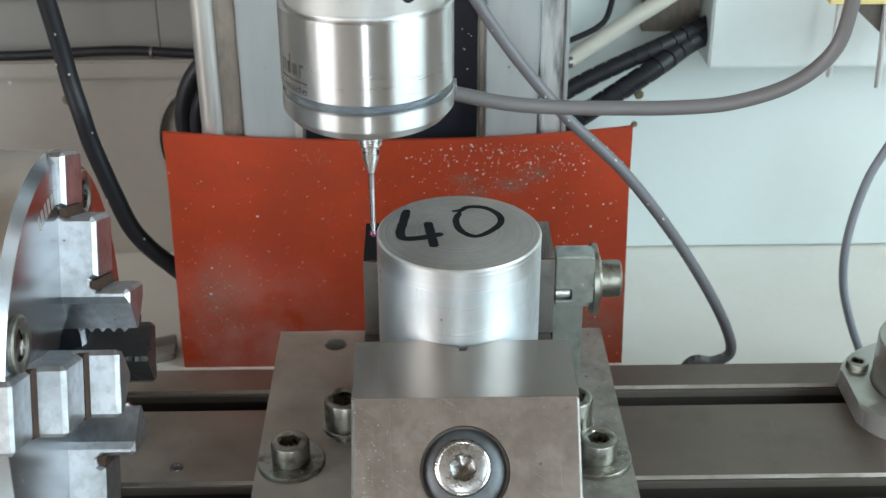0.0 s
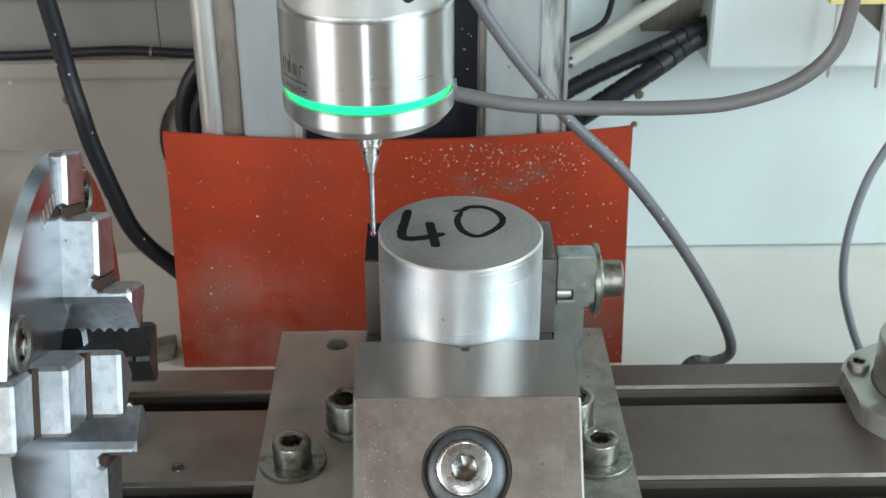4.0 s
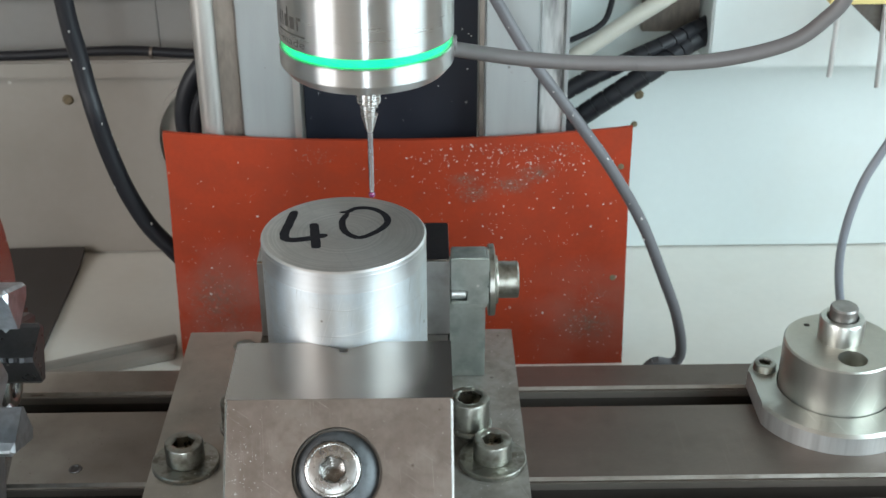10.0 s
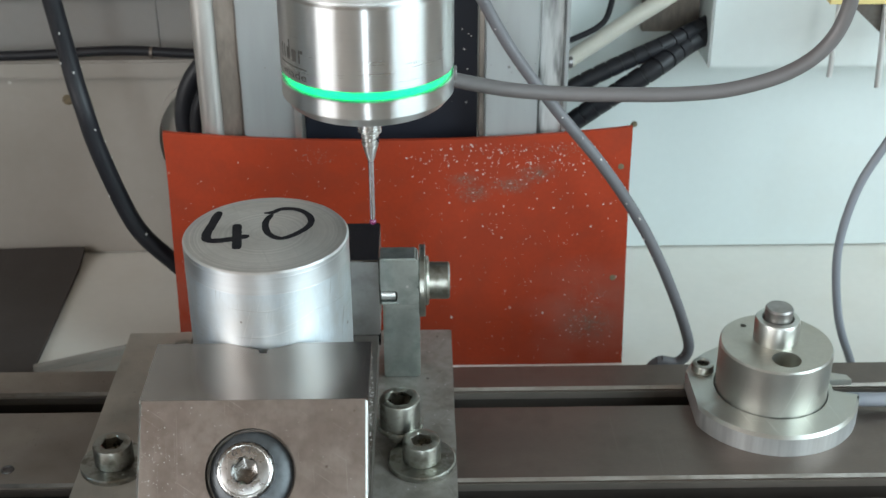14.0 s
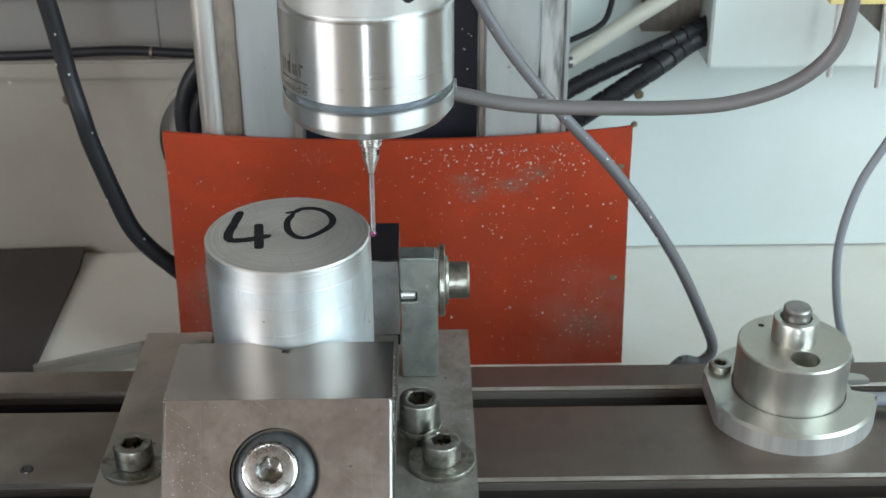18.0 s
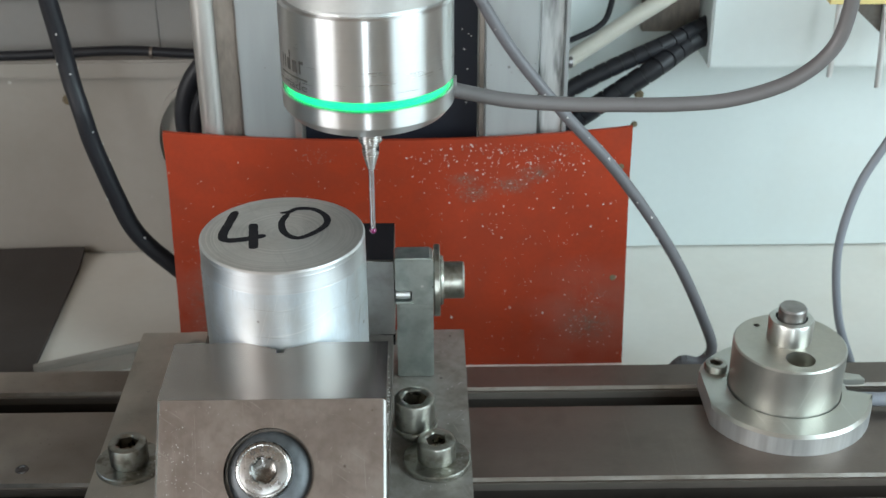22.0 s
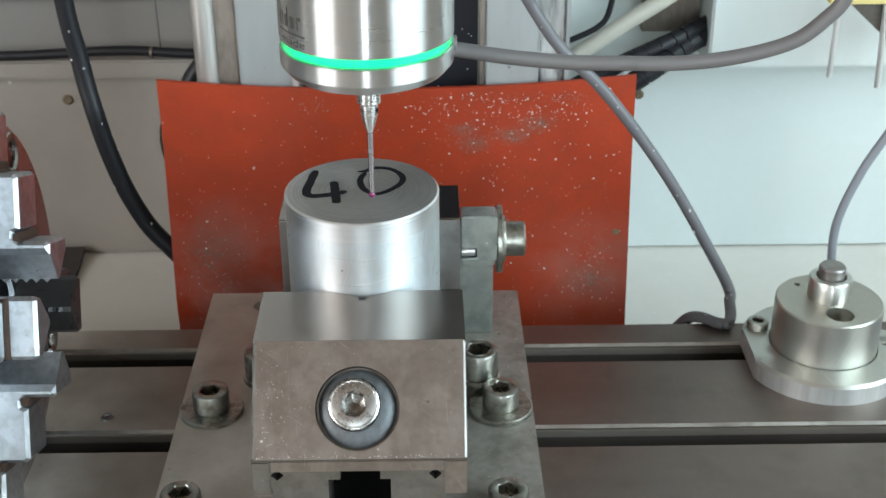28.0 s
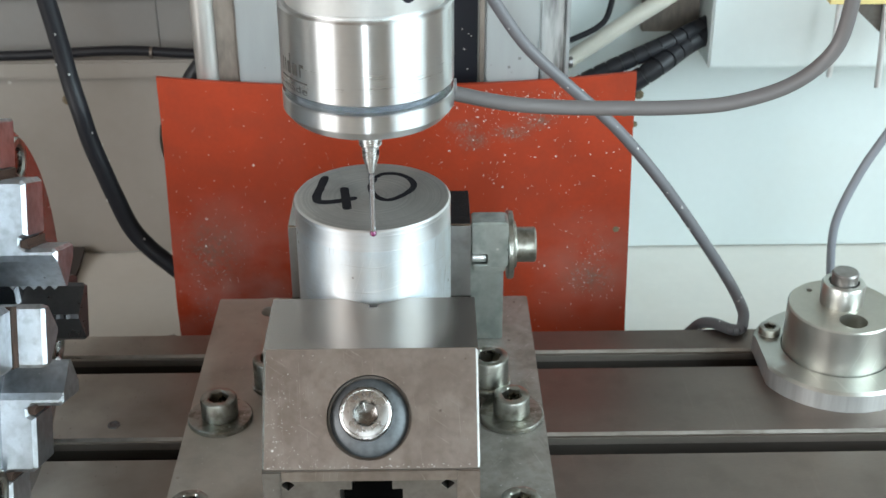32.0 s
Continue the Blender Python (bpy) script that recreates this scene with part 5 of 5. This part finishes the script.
    # the word below the line, bent round the body
    word = word_mesh("made", 2.9)
    wide = max(v.co.x for v in word.verts)
    for vert in word.verts:
        a = radians(-90 - 66 + 26 * vert.co.x / wide)
        vert.co = Vector((19.53 * math.cos(a), 19.53 * math.sin(a), 119.6 + vert.co.y * 0.85))
    part("word", word, ENGRAVE, p, "dark laser-marked word")
    return p, ring

# ---- what moves ----
# Table travel in mm by seconds: along x and along y; probe lift in mm.
TABLE_X = ((0, 0), (1.7, 0.16), (3.5, 0.36), (5.76, 0.38), (12.82, -46.78), (14.5, -46.70), (15.4, -41.2), (21.45, -41.75), (21.7, -42.75), (23.47, -42.8), (28.74, -21.48), (32, -21.6))
TABLE_Y = ((0, 0), (14.4, 0), (23.47, 0.1), (28.76, 28.05), (30.46, 28.05), (31.5, 21.2), (31.7, 20.5), (32, 20.35))
LIFT = ((0, 0), (4.12, 0), (5.68, 10.45), (12.93, 10.45), (14.47, 0), (21.88, 0), (23.45, 10.45), (28.83, 10.45), (30.38, 0), (32, 0))
SHEET_UP = ((0, 0), (23.5, 0), (24, 2.0), (25, 6.4), (25.5, 8.3), (27.5, 16.1), (28, 18.0), (28.5, 19.4), (29, 20.7), (31, 20.7), (31.5, 19.8), (32, 19.0))
LIT = ((0, 0), (1.72, 0), (1.78, 1), (15.2, 1), (15.27, 0), (21.33, 0), (21.4, 1), (31.52, 1), (31.58, 0), (32, 0))


def value(knots, t):
    return float(np.interp(t, [k[0] for k in knots], [k[1] for k in knots]))


def times_for(*tracks):
    """Even steps plus the moments where a travel starts or stops."""
    ts = {round(0.2 * i, 3) for i in range(161)}
    for track in tracks:
        for k in track:
            for d in (-0.067, 0.0, 0.067):
                if 0 <= k[0] + d <= 32:
                    ts.add(round(round((k[0] + d) * FPS) / FPS, 4))
    return sorted(ts)


def chain(name, label, category, material, radius, n, first, shapes, times, chips=0):
    """A flexible cable as short rigid pieces that follow a bending line: shapes(t) gives n + 1 points."""
    t = thing(name, first, label, category)
    p0 = shapes(0.0)
    gap = float(np.mean(np.linalg.norm(np.diff(p0, axis=0), axis=1)))
    half = gap * 0.58
    bm = bm_new()
    rows = [(0, -half), (radius * 0.9, -half), (radius, -half), (radius, half), (radius * 0.9, half), (0, half)]
    lathe(bm, rows, (0, 0, 0), "z", 32)
    me = mesh_of("cable_piece", bm, material, sharp=80)
    pieces = []
    for i in range(n):
        ob = new("cable_piece", me)
        ob.parent = t
        pieces.append(ob)
    # chips stuck to the front of some pieces
    random.seed(31)
    for _ in range(chips):
        ob = pieces[random.randrange(n)]
        cb = bm_new()
        a = random.uniform(0, 6.28)
        r = random.uniform(0.15, 0.42)
        box(cb, -r, r, -r * 0.6, r * 0.6, -r, r, r * 0.3, 1)
        cb.transform(Matrix.Translation((radius * math.cos(a), radius * math.sin(a), random.uniform(-half, half))))
        bit = new("chip", mesh_of("chip", cb, CHIP))
        bit.parent = ob
    base = Vector(first)
    states = []
    for s in times:
        pts = shapes(s)
        line = []
        for i in range(n):
            a, b = Vector(pts[i]), Vector(pts[i + 1])
            q = (b - a).to_track_quat("Z", "Y")
            line.append((s, Matrix.Translation(((a + b) / 2 - base) * MM) @ q.to_matrix().to_4x4()))
        states.append(line)
    return [(ob, [line[i] for line in states]) for i, ob in enumerate(pieces)]


def two_state(low, high, n):
    a, b = curve_through(low, n), curve_through(high, n)
    return lambda s: a + (b - a) * (value(LIFT, s) / 10.45)


def keyed_states(states, n):
    ts = [s for s, _ in states]
    cs = np.array([curve_through(c, n) for _, c in states])

    def at(s):
        j = min(max(int(np.searchsorted(ts, s, side="right")) - 1, 0), len(ts) - 2)
        f = min(max((s - ts[j]) / (ts[j + 1] - ts[j]), 0), 1)
        return cs[j] * (1 - f) + cs[j + 1] * f
    return at


def flat(y, pts):
    return [(x, y, z) for x, z in pts]


# probe lead: from the gland away to the right and up
LEAD_LOW = [(19, 4, 112.7), (32.3, 4, 109.9), (45.6, 5, 108.4), (58.9, 5, 108.1), (72.2, 5, 108.1), (85.4, 5, 109.3), (98.5, 5, 113.8), (106.9, 5, 121.5), (109.4, 5, 131.2), (109.6, 5, 144)]
LEAD_HIGH = [(19, 4, 123.4), (32.1, 4, 121.3), (45.2, 5, 119.6), (58.2, 5, 119.2), (71.3, 5, 119.1), (84.2, 5, 120.4), (96.9, 5, 123.9), (103.9, 5, 129.2), (108.2, 5, 135.1), (109.6, 5, 147)]
HOSE_LOW = [(-109.8, 128, 105.2), (-108.7, 128, 97.6), (-107.3, 128, 88.1), (-106.0, 128, 78.5), (-104.5, 127, 69.0), (-102.1, 125, 59.7), (-100.3, 125, 49.4), (-97.5, 125, 38.9), (-94.4, 125, 28.2), (-90.5, 125, 16.7), (-85.4, 125, 8.9), (-78.6, 125, 1.9), (-73.0, 125, -3.8), (-67.5, 125, -9.6)]
HOSE_HIGH = [(-103.8, 128, 105.0), (-103.2, 128, 97.5), (-102.4, 128, 88.1), (-100.9, 128, 78.4), (-99.5, 127, 68.9), (-97.4, 125, 59.6), (-95.5, 125, 49.4), (-92.9, 125, 38.9), (-89.3, 125, 28.1), (-84.1, 125, 17.1), (-77.9, 125, 8.9), (-73.1, 126, 2.5), (-66.3, 126, -1.4)]
# hanging grey loop, whose end rests on the rear land while the table stands far back


def loop_end(x, y):
    return [(x + 2.6, y + 9, 5.2), (x + 2.3, y + 4.5, 3.0), (x + 0.4, y + 0.5, 2.0), (x - 3.0, y + 1, 1.9), (x - 7, y + 5, 1.6), (x - 10.5, y + 8.5, -0.6), (x - 14, y + 12, -7)]


LOOP_A = flat(95, [(24.5, 112.5), (38.3, 91.6), (56.3, 69.4), (75.1, 50.8), (91.2, 30.4), (105.2, 9), (114.6, -8.8), (117, -19), (111, -22.5), (105, -21.9), (101, -26)])
LOOP_B = flat(95, [(34.5, 112.5), (46.9, 90.6), (61.4, 74), (76.6, 55.7), (90.8, 35.6), (102.8, 14.5), (112.2, -4.3), (115.3, -16.5), (110, -22), (104, -21.4), (100, -25.5)])
LOOP_C = flat(95, [(31.7, 112.5), (45.2, 89.8), (58.9, 70.3), (72.4, 50.9), (83.8, 30.5), (92.7, 11.4), (98.7, -4.1), (101.5, -17.8), (99, -23), (93, -22.4), (89, -26.5)])
LOOP_D = flat(95, [(30.7, 112.5), (44.3, 89.8), (58, 71.2), (71.4, 52.8), (83.6, 32.6), (92.7, 11.4), (98.7, -4.1), (101.5, -17.8), (99, -23), (93, -22.4), (89, -26.5)])
LOOP_E = flat(95, [(25.4, 112.5), (38.1, 91.6), (54.1, 71.3), (70.8, 52.8), (84.6, 34.6), (96.4, 15.6), (106.0, -4.2), (110.7, -16.7), (107, -22.5), (101, -21.9), (97, -26)])
LOOP_F = flat(95, [(32.4, 112.5), (46.1, 89.7), (61.5, 71.2), (74.9, 53.8), (87.3, 33.6), (98.2, 13.5), (106.6, -6.5), (108.8, -19), (105, -23), (99, -22.4), (95, -26.5)])
LOOP_G = flat(95, [(40.3, 112.5), (52.8, 93.3), (67.2, 78.6), (80.9, 61.5), (93.1, 43.7), (104.7, 24), (114.2, 6.7)]) + loop_end(111.2, 81.8)
LOOP_H = flat(95, [(29.6, 112.5), (42.6, 93.4), (56.7, 79.6), (71.2, 66.4), (85.6, 49.7), (99.1, 31.3), (112.6, 11.1)]) + loop_end(111.5, 81.4)
LOOP_N = flat(95, [(37.0, 112.4), (50.1, 86.6), (55.9, 79.6), (63.7, 70.2), (76.8, 50.8), (88.8, 30.4), (100.8, 9.1), (106.4, -2.0), (109.8, -13.3), (109.5, -20.2), (104.7, -20.8), (99.6, -25.4)])
LOOP_P = flat(95, [(32.5, 112.4), (47.0, 85.6), (52.8, 79.7), (60.2, 70.3), (73.0, 50.8), (85.1, 30.5), (96.3, 9.2), (101.4, -1.9), (104.6, -13.2), (104.2, -20.6), (99.3, -22.4), (94.1, -25.8)])
LOOP_Q = flat(95, [(32.2, 112.4), (46.7, 85.9), (52.6, 79.7), (60.0, 70.3), (72.1, 50.9), (84.0, 30.5), (95.1, 9.2), (100.5, -1.9), (103.8, -13.2), (103.3, -20.6), (98.3, -22.6), (93.1, -26.0)])
LOOP_J = flat(95, [(31.2, 112.4), (40.7, 97.8), (46.9, 88.8), (55.9, 79.6), (65.6, 70.2), (82.9, 50.7), (99.3, 30.3), (113.3, 8.9)]) + loop_end(112.2, 79.0)
LOOP_S = [(x - 0.5, y, z) for x, y, z in LOOP_G[:7]] + loop_end(109.5, 77.8)
LOOP_T = LOOP_H[:7] + loop_end(113.6, 76.0)
LOOP_K = [(x - 0.0145 * max(0.0, 112.5 - z), y, z) for x, y, z in LOOP_D]
LOOP_M = [(x - 0.06 * max(0.0, 112.5 - z), y, z) for x, y, z in LOOP_E]
LOOP = [(0, LOOP_A), (4.12, LOOP_A), (5.8, LOOP_B), (6.5, LOOP_N), (7.0, LOOP_P), (7.5, LOOP_Q), (9, LOOP_C), (10.2, LOOP_K), (12.9, LOOP_D), (14.5, LOOP_M), (15.5, LOOP_E), (21.8, LOOP_E), (23.45, LOOP_F), (27.5, LOOP_S), (28.5, LOOP_G), (28.9, LOOP_G), (30.4, LOOP_H), (31.0, LOOP_J), (32, LOOP_T)]
# setter lead hanging behind the table
SIDE_A = flat(100, [(175, 85), (160.7, 54.6), (155.8, 41.6), (153, 22.9), (154, 5.6), (158.8, -10.2), (166, -27)])
SIDE_B = flat(100, [(175, 86), (160.4, 56.5), (153.9, 41.6), (150.8, 25), (151, 10), (154.9, -10.2), (161.5, -27)])
SIDE_C = flat(100, [(175, 88), (159.9, 59.5), (153.3, 45.7), (148.3, 29.3), (148.5, 14.4), (151.3, 0), (158, -22)])
SIDE = [(0, SIDE_A), (5.8, SIDE_A), (12.8, SIDE_B), (23.5, SIDE_B), (28.7, SIDE_C), (32, SIDE_C)]


def build_cables():
    lift_times = times_for(LIFT)[::1]
    slow = sorted({round(0.4 * i, 3) for i in range(81)} | {round(round(s * FPS) / FPS, 4) for s, _ in LOOP + SIDE})
    keys = []
    keys += chain("probe_lead", "grey cable running from the touch probe", "cable", GREY_PVC, 1.75, 90, (19, 4, 113), two_state(LEAD_LOW, LEAD_HIGH, 90),
                  sorted(set(slow) | {round(round(k[0] * FPS) / FPS, 4) for k in LIFT}))
    keys += chain("hanging_cable", "grey cable hanging in front of the red sheet", "cable", DARK_PVC, 1.85, 128, (24, 95, 112), keyed_states(LOOP, 128), slow, 44)
    keys += chain("black_hose", "thick black hose beside the column", "hose", BLACK_PVC, 3.05, 100, (-109, 128, 118), two_state(HOSE_LOW, HOSE_HIGH, 100),
                  sorted(set(slow) | {round(round(k[0] * FPS) / FPS, 4) for k in LIFT}), 26)
    keys += chain("setter_cable", "thin blue-grey cable hanging behind the tool setter", "cable", BLUE_PVC, 1.45, 44, (175, 100, 85), keyed_states(SIDE, 44), slow)
    return keys


CHUCK_AT = (-19.5, 53.5, -71.0, -21.7)     # axis y and z, face x, turn in degrees

build_room()
build_enclosure()
build_column()
build_background_cables()
build_table()
build_plate()
build_vise()
build_workpiece()
build_stop()
build_setter()
build_chuck()
SHEET = build_sheet()
PROBE, RING = build_probe()
CABLES = build_cables()


def motions():
    steps = times_for(TABLE_X, TABLE_Y)
    for ob, base in CARRIED:
        walk(ob, [(t, Matrix.Translation(base + Vector((value(TABLE_X, t), value(TABLE_Y, t), 0)) * MM)) for t in steps])
    at = Vector(SHEET.location)
    walk(SHEET, [(t, Matrix.Translation(at + Vector((0, 0, value(SHEET_UP, t))) * MM)) for t in times_for(SHEET_UP)])
    up = Vector(PROBE.location)
    walk(PROBE, [(t, Matrix.Translation(up + Vector((0, 0, value(LIFT, t))) * MM)) for t in times_for(LIFT)])
    # the light ring sits behind the window while the probe is free and slides up behind the steel body on contact
    walk(RING, [(t, Matrix.Translation((0, 0, (1 - value(LIT, t)) * 4.5 * MM))) for t in times_for(LIT)])
    for ob, rows in CABLES:
        walk(ob, rows)


motions()
